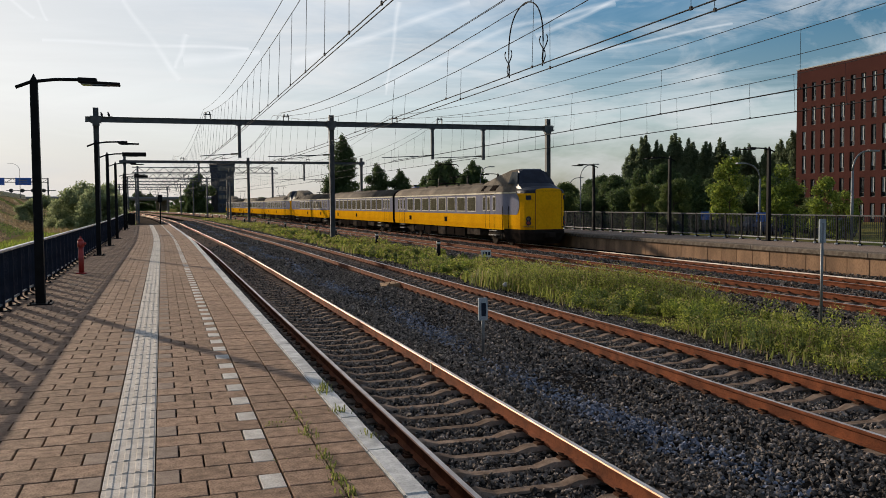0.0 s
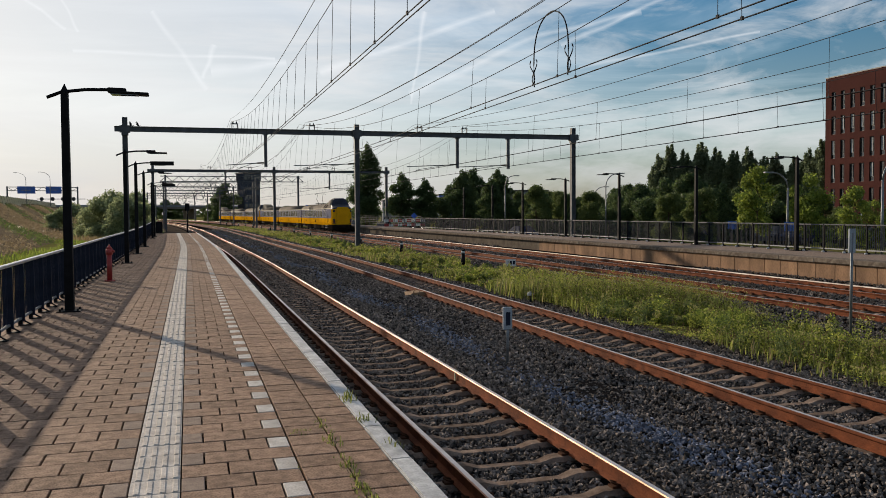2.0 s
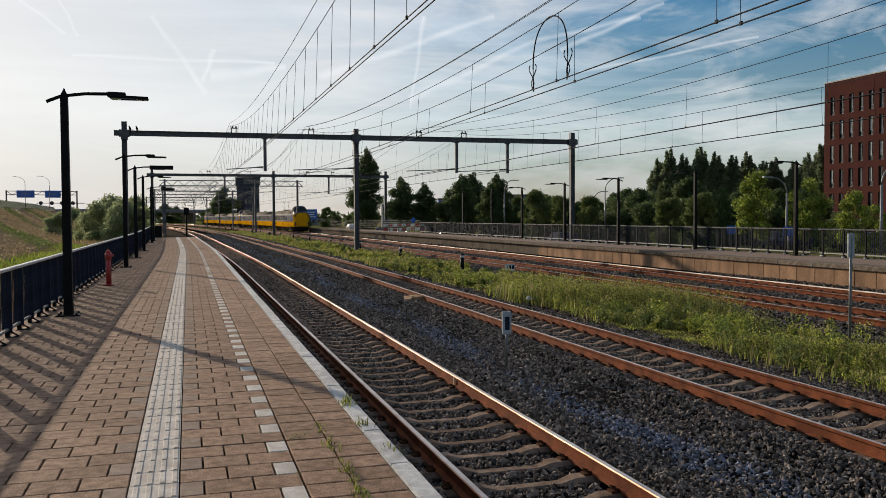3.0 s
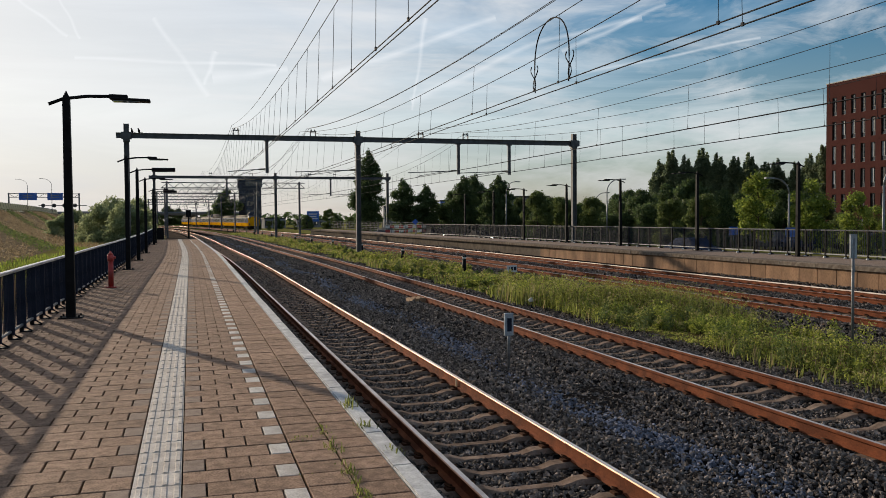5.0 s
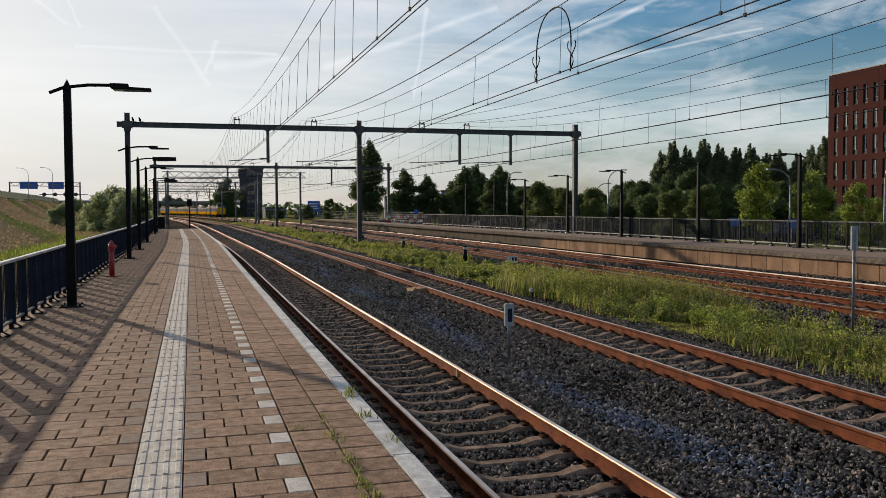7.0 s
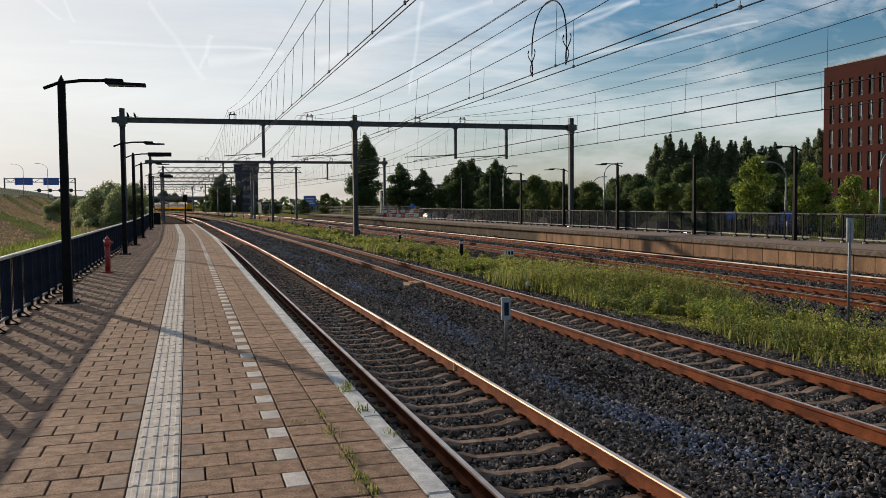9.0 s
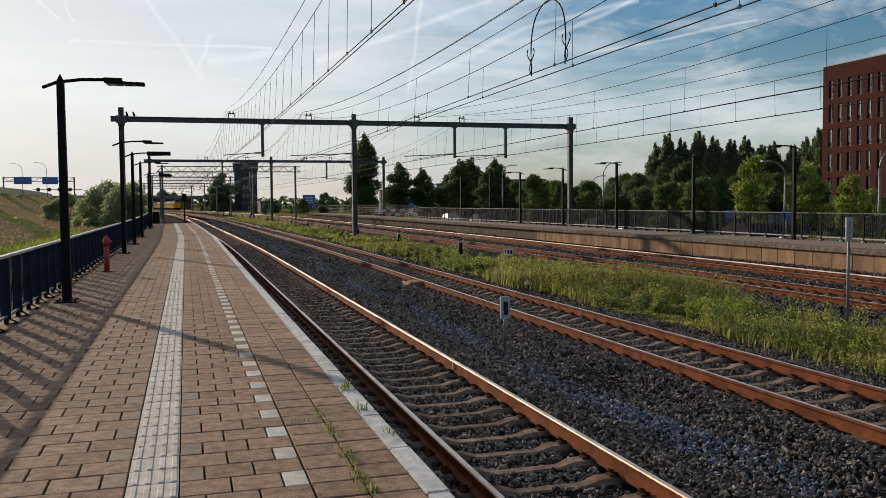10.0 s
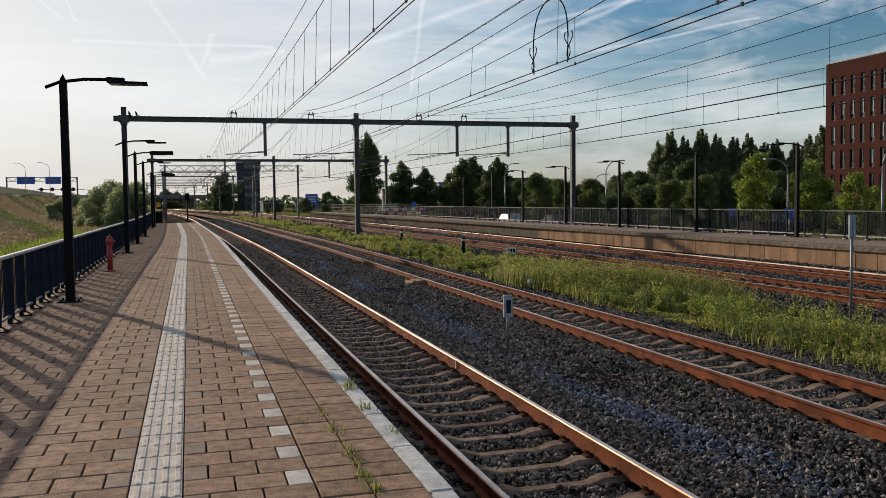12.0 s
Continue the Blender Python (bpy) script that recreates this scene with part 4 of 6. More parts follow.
def grass_strip():
    """Tall weeds and grass between the second and the third track."""
    n1, n2, n3 = 24000, 20000, 18000
    o = np.concatenate([rng.normal(10.15, 1.1, n1), rng.normal(10.15, 1.1, n2), rng.normal(10.2, 1.1, n3)])
    y = np.concatenate([rng.uniform(9, 26, n1), rng.uniform(26, 55, n2), rng.uniform(55, 170, n3)])
    keep = (o > 8.2 + 0.3 * np.sin(y * 0.9)) & (o < 12.0 + 0.35 * np.sin(y * 0.6))
    patch = np.sin(y * 0.55 + o * 0.8) + np.sin(y * 0.23 + 2.0) * 0.8 + np.sin(o * 2.3 + y * 1.3) * 0.4
    keep &= rng.uniform(-2.0, 1.8, len(y)) < patch
    o, y, patch = o[keep], y[keep], patch[keep]
    n = len(o)
    hh = (0.22 + 0.20 * patch.clip(-1, 2)) * rng.uniform(0.35, 1.5, n) * np.interp(y, [20, 32, 60], [1.0, 0.72, 0.6])
    wd = np.where(y < 26, 0.010, np.where(y < 55, 0.022, 0.05)) * rng.uniform(0.7, 1.5, n)
    a = rng.uniform(0, 6.283, n)
    lean = hh * rng.uniform(0.05, 0.55, n)
    px, py = o - bend_of(y), y
    base = np.stack([px, py, np.full(n, -0.90)], 1)
    side = np.stack([np.cos(a + 1.57), np.sin(a + 1.57), np.zeros(n)], 1) * wd[:, None]
    d = np.stack([np.cos(a) * lean, np.sin(a) * lean, hh], 1)
    mid = base + d * np.array((0.4, 0.4, 0.6))
    v = np.stack([base - side, base + side, mid + side * 0.8, base + d, mid - side * 0.8], 1).reshape(-1, 3)
    k = 5 * np.arange(n)[:, None]
    tri = np.concatenate([k + np.array([[0, 1, 2]]), k + np.array([[0, 2, 4]]), k + np.array([[4, 2, 3]])])
    seed = (rng.uniform(0, 1, n) < 0.16).astype(int)
    ob = new("grass", soup("grass", v, tri, [GRASS, SEED], np.tile(seed, 3)))
    tagged(ob, "tall green and yellowish grass and weeds between the tracks", "grass", kind="stuff")
    # leafy weeds: small leaves up the stems, in clumps of uneven height
    for n, y0, y1, per, size in ((15000, 9, 24, 15, 0.021), (11000, 24, 46, 11, 0.032), (9000, 46, 120, 7, 0.06)):
        oo, yy = rng.normal(10.2, 1.0, n), rng.uniform(y0, y1, n)
        pt = np.sin(yy * 0.55 + oo * 0.8) + np.sin(yy * 0.23 + 2.0) * 0.8 + np.sin(oo * 2.3 + yy * 1.3) * 0.5
        kk = (oo > 8.4) & (oo < 12.0) & (pt > rng.uniform(-1.7, 1.3, n))
        oo, yy, pt = oo[kk], yy[kk], pt[kk]
        hh = (0.24 + 0.26 * pt.clip(-0.9, 2)) * rng.uniform(0.4, 1.4, len(oo)) * np.interp(yy, [20, 32, 60], [1.0, 0.75, 0.62])
        u = rng.uniform(0.15, 1.0, (len(oo), per))
        spread = 0.05 + 0.05 * (1 - u)
        jit = rng.normal(size=(len(oo), per, 2)) * spread[..., None]
        bend = bend_of(yy)
        c = np.stack([oo[:, None] - bend[:, None] + jit[..., 0], yy[:, None] + jit[..., 1], -0.90 + hh[:, None] * u], 2).reshape(-1, 3)
        v, f = leaf_quads(c, size, rng)
        kind = rng.uniform(0, 1, len(oo))
        bloom = (np.repeat(kind < 0.22, per) & (u.ravel() > 0.7)).astype(int)
        bloom[np.repeat(kind > 0.9, per)] = 2
        tagged(new("weeds", soup("weeds", v, f, [WEED, BLOOM, STALK], bloom)), "leafy green weeds with yellowish flower heads", "weeds", kind="stuff")


def verge_clumps():
    """Bushy clumps that stand over the grass, each of many leafy stems of one height."""
    r = np.random.default_rng(33)
    cy = np.concatenate([r.uniform(10, 24, 190), r.uniform(24, 48, 150), r.uniform(48, 100, 90)])
    n = len(cy)
    co = np.clip(r.normal(10.1, 0.95, n), 8.5, 11.8)
    ch = r.uniform(0.22, 0.62, n) * np.interp(cy, [22, 40], [1.0, 0.75])
    cr = ch * r.uniform(0.3, 0.65, n)
    hue = r.integers(0, 4, n)
    per, stems = 7, 34
    a, q = r.uniform(0, 6.283, (n, stems)), np.sqrt(r.uniform(0, 1, (n, stems)))
    top = ch[:, None] * (1 - 0.45 * q ** 2) * r.uniform(0.75, 1.15, (n, stems))
    u = r.uniform(0.1, 1.0, (n, stems, per))
    spread = (0.55 + 0.45 * u) * (cr[:, None] * q)[..., None]
    x = (co - bend_of(cy))[:, None, None] + spread * np.cos(a)[..., None] + r.normal(size=u.shape) * 0.02
    y = cy[:, None, None] + spread * np.sin(a)[..., None] + r.normal(size=u.shape) * 0.02
    c = np.stack([x, y, -0.90 + top[..., None] * u], 3).reshape(-1, 3)
    size = np.repeat(np.interp(cy, [12, 24, 48, 100], [0.024, 0.032, 0.05, 0.075]), stems * per)
    v, f = leaf_quads(c, size, r)
    idx = np.repeat(np.array([0, 1, 0, 2])[hue], stems * per)
    idx[(u.ravel() > 0.85) & (np.repeat(hue, stems * per) == 2)] = 3
    tagged(new("verge_clumps", soup("verge_clumps", v, f, [WEED, LEAF_LIGHT, LEAF_MID, BLOOM], idx)), "bushy clumps of flowering weeds in the grass strip", "weeds", kind="stuff")


# ---------------------------------------------------------------- train
def car_section():
    """Half outline of the car's cross section from the sill to the roof's middle, above rail level."""
    return [(1.30, 0.92), (1.35, 1.25), (1.35, 1.82), (1.35, 3.02), (1.33, 3.12), (1.22, 3.34), (0.95, 3.58), (0.5, 3.70), (0.0, 3.73)]


CAR = 26.4


def car_body(cab):
    """One coach, nose at y=0 towards -y, sides to y=CAR; cab: a raised driver's cab over the nose."""
    bm = bmesh.new()
    sec = car_section()
    n = len(sec)
    stations = [(-0.36, 0.60, 0), (-0.31, 0.66, 0), (-0.12, 0.79, 0), (0.15, 0.90, 0), (0.5, 0.98, 0), (0.9, 1.0, 0), (2.2, 1.0, 0), (4.4, 1, 0), (CAR, 1, 0)] if cab else [(0.0, 1, 0), (CAR, 1, 0)]
    rings = []
    for y, kx, _ in stations:
        ring = []
        for x, z in sec:
            zz = z
            if cab and z > 3.2 and y < 0.95:
                zz = 3.2 + (z - 3.2) * (0.18 if y < 0.5 else 0.45)
            ring.append((x * kx, y, zz))
        full = [(-x, yy, zz) for x, yy, zz in ring] + [(x, yy, zz) for x, yy, zz in ring[-2::-1]]
        rings.append([bm.verts.new(p) for p in full])
    mats_side = [0, 0, 2, 3, 3, 3, 3, 3]
    m = len(rings[0])
    for j in range(len(rings) - 1):
        for k in range(m - 1):
            f = bm.faces.new((rings[j][k], rings[j][k + 1], rings[j + 1][k + 1], rings[j + 1][k]))
            kk = k if k < n - 1 else m - 2 - k
            mi = mats_side[kk]
            if cab and stations[j + 1][0] <= 0.9 + 1e-6 and mi == 2:
                mi = 0
            if cab and stations[j + 1][0] <= 0.95 and mi == 3:
                mi = 4
            f.material_index = mi
            f.smooth = kk >= 4
        f = bm.faces.new((rings[j][m - 1], rings[j][0], rings[j + 1][0], rings[j + 1][m - 1]))
        f.material_index = 5
    bm.faces.new(rings[0][::-1]).material_index = 0 if cab else 5
    bm.faces.new(rings[-1]).material_index = 5
    return bm


def cab_hump():
    """The raised driver's cab with raked dark windows and a long fairing behind."""
    bm = bmesh.new()
    prof = [(-0.05, 3.24), (0.45, 3.34), (1.15, 3.62), (1.75, 4.38), (2.0, 4.46), (3.3, 4.44), (5.2, 4.18), (8.6, 3.68)]
    wid = [0.92, 1.14, 1.12, 0.80, 0.78, 0.80, 0.78, 0.55]
    base = [3.18, 3.2, 3.3, 3.4, 3.4, 3.4, 3.4, 3.5]
    rings = []
    for (y, z), w, b in zip(prof, wid, base):
        wb = min(1.2, w + 0.32)
        rings.append([bm.verts.new(p) for p in ((-wb, y, b), (-w, y, z - 0.10), (-w * 0.7, y, z), (w * 0.7, y, z), (w, y, z - 0.10), (wb, y, b))])
    for j in range(len(rings) - 1):
        for k in range(5):
            f = bm.faces.new((rings[j][k], rings[j][k + 1], rings[j + 1][k + 1], rings[j + 1][k]))
            f.material_index = 0 if j < 4 else 1
            f.smooth = j >= 4
    bm.faces.new(rings[0][::-1])
    bm.faces.new(rings[-1])
    return bm


def side_parts(car, cab):
    """Windows, doors, steps and vents on both flanks."""
    bm = bmesh.new()
    box(bm, -0.008, 0.014, -0.77, 0.77, 1.95, 2.92, 0)
    box(bm, 0.014, 0.02, -0.71, 0.71, 2.01, 2.86, 1)
    win = mesh("window", bm, [WINFRAME, TRAINGLASS])
    bm = bmesh.new()
    box(bm, -0.008, 0.012, -0.22, 0.22, 2.02, 2.9, 0)
    box(bm, 0.012, 0.018, -0.17, 0.17, 2.08, 2.84, 1)
    slim = mesh("door_window", bm, [WINFRAME, TRAINGLASS])
    bm = bmesh.new()
    for y in (-0.72, 0.0, 0.72):
        box(bm, -0.004, 0.006, y - 0.012, y + 0.012, 0.98, 3.0)
    box(bm, -0.004, 0.006, -0.72, 0.72, 2.99, 3.02)
    door = mesh("door", bm, [SKIRT])
    bm = bmesh.new()
    box(bm, -0.004, 0.012, -0.28, 0.28, 1.25, 1.58)
    vent = mesh("vent", bm, [SKIRT])
    first = 5.0 if cab else 3.4
    for sgn in (-1, 1):
        turn_z = 0 if sgn > 0 else 180
        ys = [(8.1 if cab else 4.4) + 1.96 * i for i in range(8 if cab else 10)]
        for y in ys:
            o = new("window", win)
            o.parent = car
            o.matrix_basis = pose(sgn * 1.35, y, 0, 0, 0, turn_z)
        for y in (first, CAR - 2.2) if cab else (1.9, CAR - 1.9):
            for dy in (-0.74, 0.15, 0.9):
                o = new("door_window", slim)
                o.parent = car
                o.matrix_basis = pose(sgn * 1.35, y + dy, 0, 0, 0, turn_z)
            o = new("door", door)
            o.parent = car
            o.matrix_basis = pose(sgn * 1.35, y, 0, 0, 0, turn_z)
        for y in (CAR * 0.5, CAR - 4.6):
            o = new("vent", vent)
            o.parent = car
            o.matrix_basis = pose(sgn * 1.35, y, 0, 0, 0, turn_z)
        bm = bmesh.new()
        box(bm, sgn * 1.352 - 0.01, sgn * 1.352 + 0.01, 1.0 if cab else 0.05, CAR - 0.05, 3.03, 3.12)
        part("waist_line", bm, CREAM, car, "cream line under the roof")


def running_gear(car):
    for y in (4.2, CAR - 4.2):
        bm = bmesh.new()
        for s in (-1, 1):
            box(bm, s * 0.98 - 0.06, s * 0.98 + 0.06, y - 1.7, y + 1.7, 0.48, 0.72)
            box(bm, s * 1.0 - 0.08, s * 1.0 + 0.08, y - 0.5, y + 0.5, 0.35, 0.85)
        box(bm, -0.95, 0.95, y - 0.3, y + 0.3, 0.45, 0.8)
        bog = part("bogie", bm, GEAR, car)
        for dy in (-1.25, 1.25):
            bm = bmesh.new()
            for s in (-1, 1):
                cyl(bm, (s * 0.70, y + dy, 0.46), (s * 0.82, y + dy, 0.46), 0.46, n=16)
            cyl(bm, (-0.7, y + dy, 0.46), (0.7, y + dy, 0.46), 0.08, n=8)
            part("wheelset", bm, GEAR, bog)
    r = random.Random(2)
    y = 7.0
    while y < CAR - 7:
        l = r.uniform(0.8, 2.4)
        for s in (-1, 1):
            bm = bmesh.new()
            box(bm, min(s * 0.5, s * 1.2), max(s * 0.5, s * 1.2), y, y + l, r.uniform(0.28, 0.5), 0.95)
            part("underfloor_box", bm, GEAR if r.random() < 0.45 else SKIRT, car)
        y += l + r.uniform(0.15, 0.6)
    for sgn in (-1, 1):
        for y in (4.6, CAR - 2.2):
            bm = bmesh.new()
            box(bm, sgn * 1.2 - 0.15, sgn * 1.2 + 0.15, y - 0.6, y + 0.6, 0.55, 0.60)
            box(bm, sgn * 1.2 - 0.12, sgn * 1.2 + 0.12, y - 0.6, y + 0.6, 0.82, 0.86)
            part("step", bm, GALV, car)
    for i in range(7):
        bm = bmesh.new()
        yy = 8.2 + i * 2.4
        box(bm, -0.55, 0.55, yy, yy + 1.9, 3.66, 3.79)
        part("roof_unit", bm, ROOF, car)


def nose_parts(car):
    # dark apron swept back round the corners, narrower at its foot
    plan = [(0.82, -0.40), (1.06, -0.16), (1.22, 0.14), (1.31, 0.5), (1.33, 2.8)]
    ring = [(-x, y) for x, y in plan[::-1]] + plan
    bm = bmesh.new()
    rows = []
    for z, k, back in ((1.0, 1.0, 0.0), (0.8, 1.01, -0.02), (0.42, 0.95, 0.1), (0.2, 0.86, 0.3)):
        rows.append([bm.verts.new((x * k, y + back * (y < 1), z)) for x, y in ring])
    for a, b in zip(rows, rows[1:]):
        for i in range(len(ring) - 1):
            bm.faces.new((a[i], a[i + 1], b[i + 1], b[i]))
        bm.faces.new((a[-1], a[0], b[0], b[-1]))
    bm.faces.new(rows[0][::-1])
    bm.faces.new(rows[-1])
    part("buffer_skirt", bm, SKIRT, car, "dark swept-back apron")
    bm = bmesh.new()
    box(bm, -0.3, 0.3, -0.75, 0.1, 0.52, 0.86)
    box(bm, -0.2, 0.2, -0.86, -0.75, 0.56, 0.82)
    bmesh.ops.bevel(bm, geom=[q for q in bm.edges], offset=0.04, segments=1, affect="EDGES")
    part("coupler", bm, SKIRT, car)
    bm = bmesh.new()
    box(bm, -0.80, -0.785, -0.41, -0.36, 1.0, 3.15)
    box(bm, 0.785, 0.80, -0.41, -0.36, 1.0, 3.15)
    box(bm, -0.785, 0.785, -0.41, -0.36, 1.0, 1.02)
    box(bm, -0.785, 0.785, -0.41, -0.36, 3.13, 3.15)
    part("gangway_door", bm, RUST, car)
    bm = bmesh.new()
    box(bm, -0.785, 0.785, -0.405, -0.36, 1.02, 3.13)
    part("gangway_panel", bm, YELLOW, car)
    for sx in (-1, 1):
        out = Vector((sx * 0.72, -0.69, 0)).normalized()
        at = Vector((sx * 1.07, -0.11, 0))
        bm = bmesh.new()
        for z in (1.38, 1.60):
            p = at + Vector((0, 0, z))
            cyl(bm, p - out * 0.08, p + out * 0.05, 0.15, n=14)
        part("headlight", bm, CABDARK, car)
        for z, m, nm in ((1.38, RED, "tail_lens"), (1.60, TRAINGLASS, "head_lens")):
            p = at + Vector((0, 0, z))
            bm = bmesh.new()
            cyl(bm, p + out * 0.05, p + out * 0.065, 0.085, n=12)
            part(nm, bm, m, car)
        p = at + Vector((0, 0, 2.78))
        bm = bmesh.new()
        box(bm, -0.15, 0.15, -0.05, 0.05, -0.12, 0.12, 0, Matrix.Translation(p) @ Matrix.Rotation(math.atan2(out.x, -out.y), 4, "Z"))
        part("upper_lamp", bm, CABDARK, car)
        p = at + Vector((0, 0, 1.16))
        bm = bmesh.new()
        box(bm, -0.3, 0.3, -0.08, 0.05, -0.02, 0.02, 0, Matrix.Translation(p) @ Matrix.Rotation(math.atan2(out.x, -out.y), 4, "Z"))
        part("foot_bar", bm, CABDARK, car)
    for sgn in (-1, 1):
        bm = bmesh.new()
        w0 = [(sgn * 1.135, 1.25, 3.58), (sgn * 0.87, 1.78, 4.28), (sgn * 0.86, 2.6, 4.27), (sgn * 1.13, 2.6, 3.58)]
        vs = [bm.verts.new(Vector(p) + Vector((sgn * 0.03, 0, 0.01))) for p in w0]
        ws = [bm.verts.new(p) for p in w0]
        bm.faces.new(vs)
        for i in range(4):
            bm.faces.new((vs[i], vs[(i + 1) % 4], ws[(i + 1) % 4], ws[i]))
        part("cab_side_window", bm, CABGLASS, car)
    for sgn in (-1, 1):
        for y in (2.0, 2.9):
            bm = bmesh.new()
            tube(bm, [(sgn * 1.38, y, 0.9), (sgn * 1.41, y, 1.6), (sgn * 1.38, y, 2.3)], 0.018, 5)
            part("grab_rail", bm, SKIRT, car)
        bm = bmesh.new()
        # blue band ends in a half-round towards the nose
        c = [bm.verts.new((sgn * 1.356, 1.0 - 0.42 * math.cos(a), 2.42 + 0.6 * math.sin(a))) for a in [math.pi * (i / 10 - 0.5) for i in range(11)]]
        d = [bm.verts.new((sgn * 1.33, q.co.y, q.co.z)) for q in c]
        bm.faces.new(c)
        for i in range(10):
            bm.faces.new((c[i], c[i + 1], d[i + 1], d[i]))
        part("band_end", bm, BAND, car)


def pantograph(car, y):
    bm = bmesh.new()
    for s in (-0.35, 0.35):
        cyl(bm, (s, y - 0.4, 3.73), (s, y - 0.4, 4.0), 0.05, n=6)
        tube(bm, [(s, y - 0.3, 4.0), (s * 1.2, y + 0.9, 4.55)], 0.03, 5)
        tube(bm, [(s * 1.2, y + 0.9, 4.55), (s * 1.1, y - 0.1, 5.3)], 0.022, 5)
    box(bm, -0.7, 0.7, y - 0.6, y + 0.3, 3.92, 3.98)
    tube(bm, [(-0.8, y - 0.1, 5.2), (-0.6, y - 0.1, 5.36), (0.6, y - 0.1, 5.36), (0.8, y - 0.1, 5.2)], 0.03, 5)
    part("pantograph", bm, SKIRT, car)


def coach(kind):
    """kind: cab or mid."""
    cab = kind == "cab"
    lab = "yellow railway coach with blue-grey window band and raised driver's cab" if cab else "yellow railway coach with blue-grey window band"
    car = thing("train_coach", lab, "train", "coaches of the train")
    part("body", car_body(cab), [YELLOW, YELLOW, BAND, ROOF, CABDARK, SKIRT], car)
    side_parts(car, cab)
    running_gear(car)
    if cab:
        for sgn in (-1, 1):
            for y in (4.7, 6.4):
                bm = bmesh.new()
                box(bm, -0.02, 0.03, -0.45 if y < 5 else -0.2, 0.45 if y < 5 else 0.2, -0.2, 0.2, 0, pose(sgn * 1.16, y, 3.4, 0, -sgn * 40, 0))
                part("roof_grille", bm, SKIRT, car)
        part("driver_cab", cab_hump(), [CABDARK, ROOF], car, "dark raised cab with raked windows")
        nose_parts(car)
    bm = bmesh.new()
    box(bm, -0.75, 0.75, CAR - 0.02, CAR + 0.26, 1.0, 3.3)
    part("gangway", bm, SKIRT, car)
    return car


SPEED, TAIL = 33.75, 44.5
COACHES = []


def train():
    a = coach("cab")
    pantograph(a, 16.5)
    m = coach("mid")
    order = [(a, 0), (m, 0), (copy_thing(a, pose(0, 0, 0)), 1), (copy_thing(a, pose(0, 0, 0)), 0), (copy_thing(m, pose(0, 0, 0)), 0), (copy_thing(a, pose(0, 0, 0)), 1)]
    for i, (c, rev) in enumerate(order):
        COACHES.append((c, i * 26.75, rev))


def coach_pose(start, rev, t):
    s0 = TAIL + SPEED * t + start
    a, b = along(s0 + (CAR if rev else 0), T4, RAIL), along(s0 + (0 if rev else CAR), T4, RAIL)
    d = b - a
    return Matrix.Translation(a) @ Matrix.Rotation(math.atan2(-d.x, d.y), 4, "Z")
# ---------------------------------------------------------------- buildings
G = -1.15


def brick_office():
    """Six storeys of red brick with tall narrow windows; only its end near the railway is seen."""
    X, Y1 = 86.0, 104.6
    length, depth, top = 62.0, 20.0, 20.35
    e = thing("office_building", "red brick office block with rows of tall narrow windows", "building", at=pose(X, Y1, 0))
    st = 3.40
    sills = [top - 2.05 - 2.55 - st * i for i in range(6)]
    # wall front built as bands and piers so that the openings go through
    bm = bmesh.new()
    pitch, ww, wh = 1.82, 0.85, 2.55
    ys = [-(1.6 + pitch * i) for i in range(int((length - 2) / pitch))]
    z = top
    for s in sills:
        box(bm, 0, 0.35, -length, 0, s + wh, z)
        edge = 0.0
        for y in ys:
            box(bm, 0, 0.35, y + ww / 2, edge, s, s + wh)
            edge = y - ww / 2
        box(bm, 0, 0.35, -length, edge, s, s + wh)
        z = s
    box(bm, 0, 0.35, -length, 0, G, z)
    box(bm, 0.35, depth, -0.35, 0, G, top)
    box(bm, depth - 0.35, depth, -length, -0.35, G, top)
    box(bm, 0.35, depth - 0.35, -length, -length + 0.35, G, top)
    part("wall", bm, BRICK, e)
    bm = bmesh.new()
    box(bm, -0.05, depth + 0.05, -length - 0.05, 0.05, top, top + 0.14)
    part("roof", bm, FRAME, e)
    bm = bmesh.new()
    box(bm, 0.12, 0.34, -ww / 2, -ww / 2 + 0.07, 0, wh)
    box(bm, 0.12, 0.34, ww / 2 - 0.07, ww / 2, 0, wh)
    box(bm, 0.12, 0.34, -ww / 2 + 0.07, ww / 2 - 0.07, wh - 0.07, wh)
    box(bm, 0.12, 0.34, -ww / 2 + 0.07, ww / 2 - 0.07, 0, 0.07)
    box(bm, 0.14, 0.30, -ww / 2 + 0.07, ww / 2 - 0.07, 0.55, 0.61)
    box(bm, 0.14, 0.30, -0.10, -0.05, 0.61, wh - 0.07)
    wf = mesh("window", bm, FRAME)
    bm = bmesh.new()
    box(bm, 0.20, 0.22, -ww / 2 + 0.07, ww / 2 - 0.07, 0.07, wh - 0.07)
    pane = mesh("pane", bm, GLASS_DARK)
    bm = bmesh.new()
    box(bm, 0.15, 0.17, -0.04, ww / 2 - 0.08, 0.62, wh - 0.08)
    blind = mesh("blind", bm, BLIND)
    r = random.Random(4)
    for s in sills:
        for y in ys[:14]:
            w = new("window", wf)
            w.parent = e
            w.matrix_basis = pose(0, y, s)
            for nm, me in (("pane", pane), ("blind", blind)):
                if nm == "blind" and r.random() < 0.45:
                    continue
                o = new(nm, me)
                o.parent = w


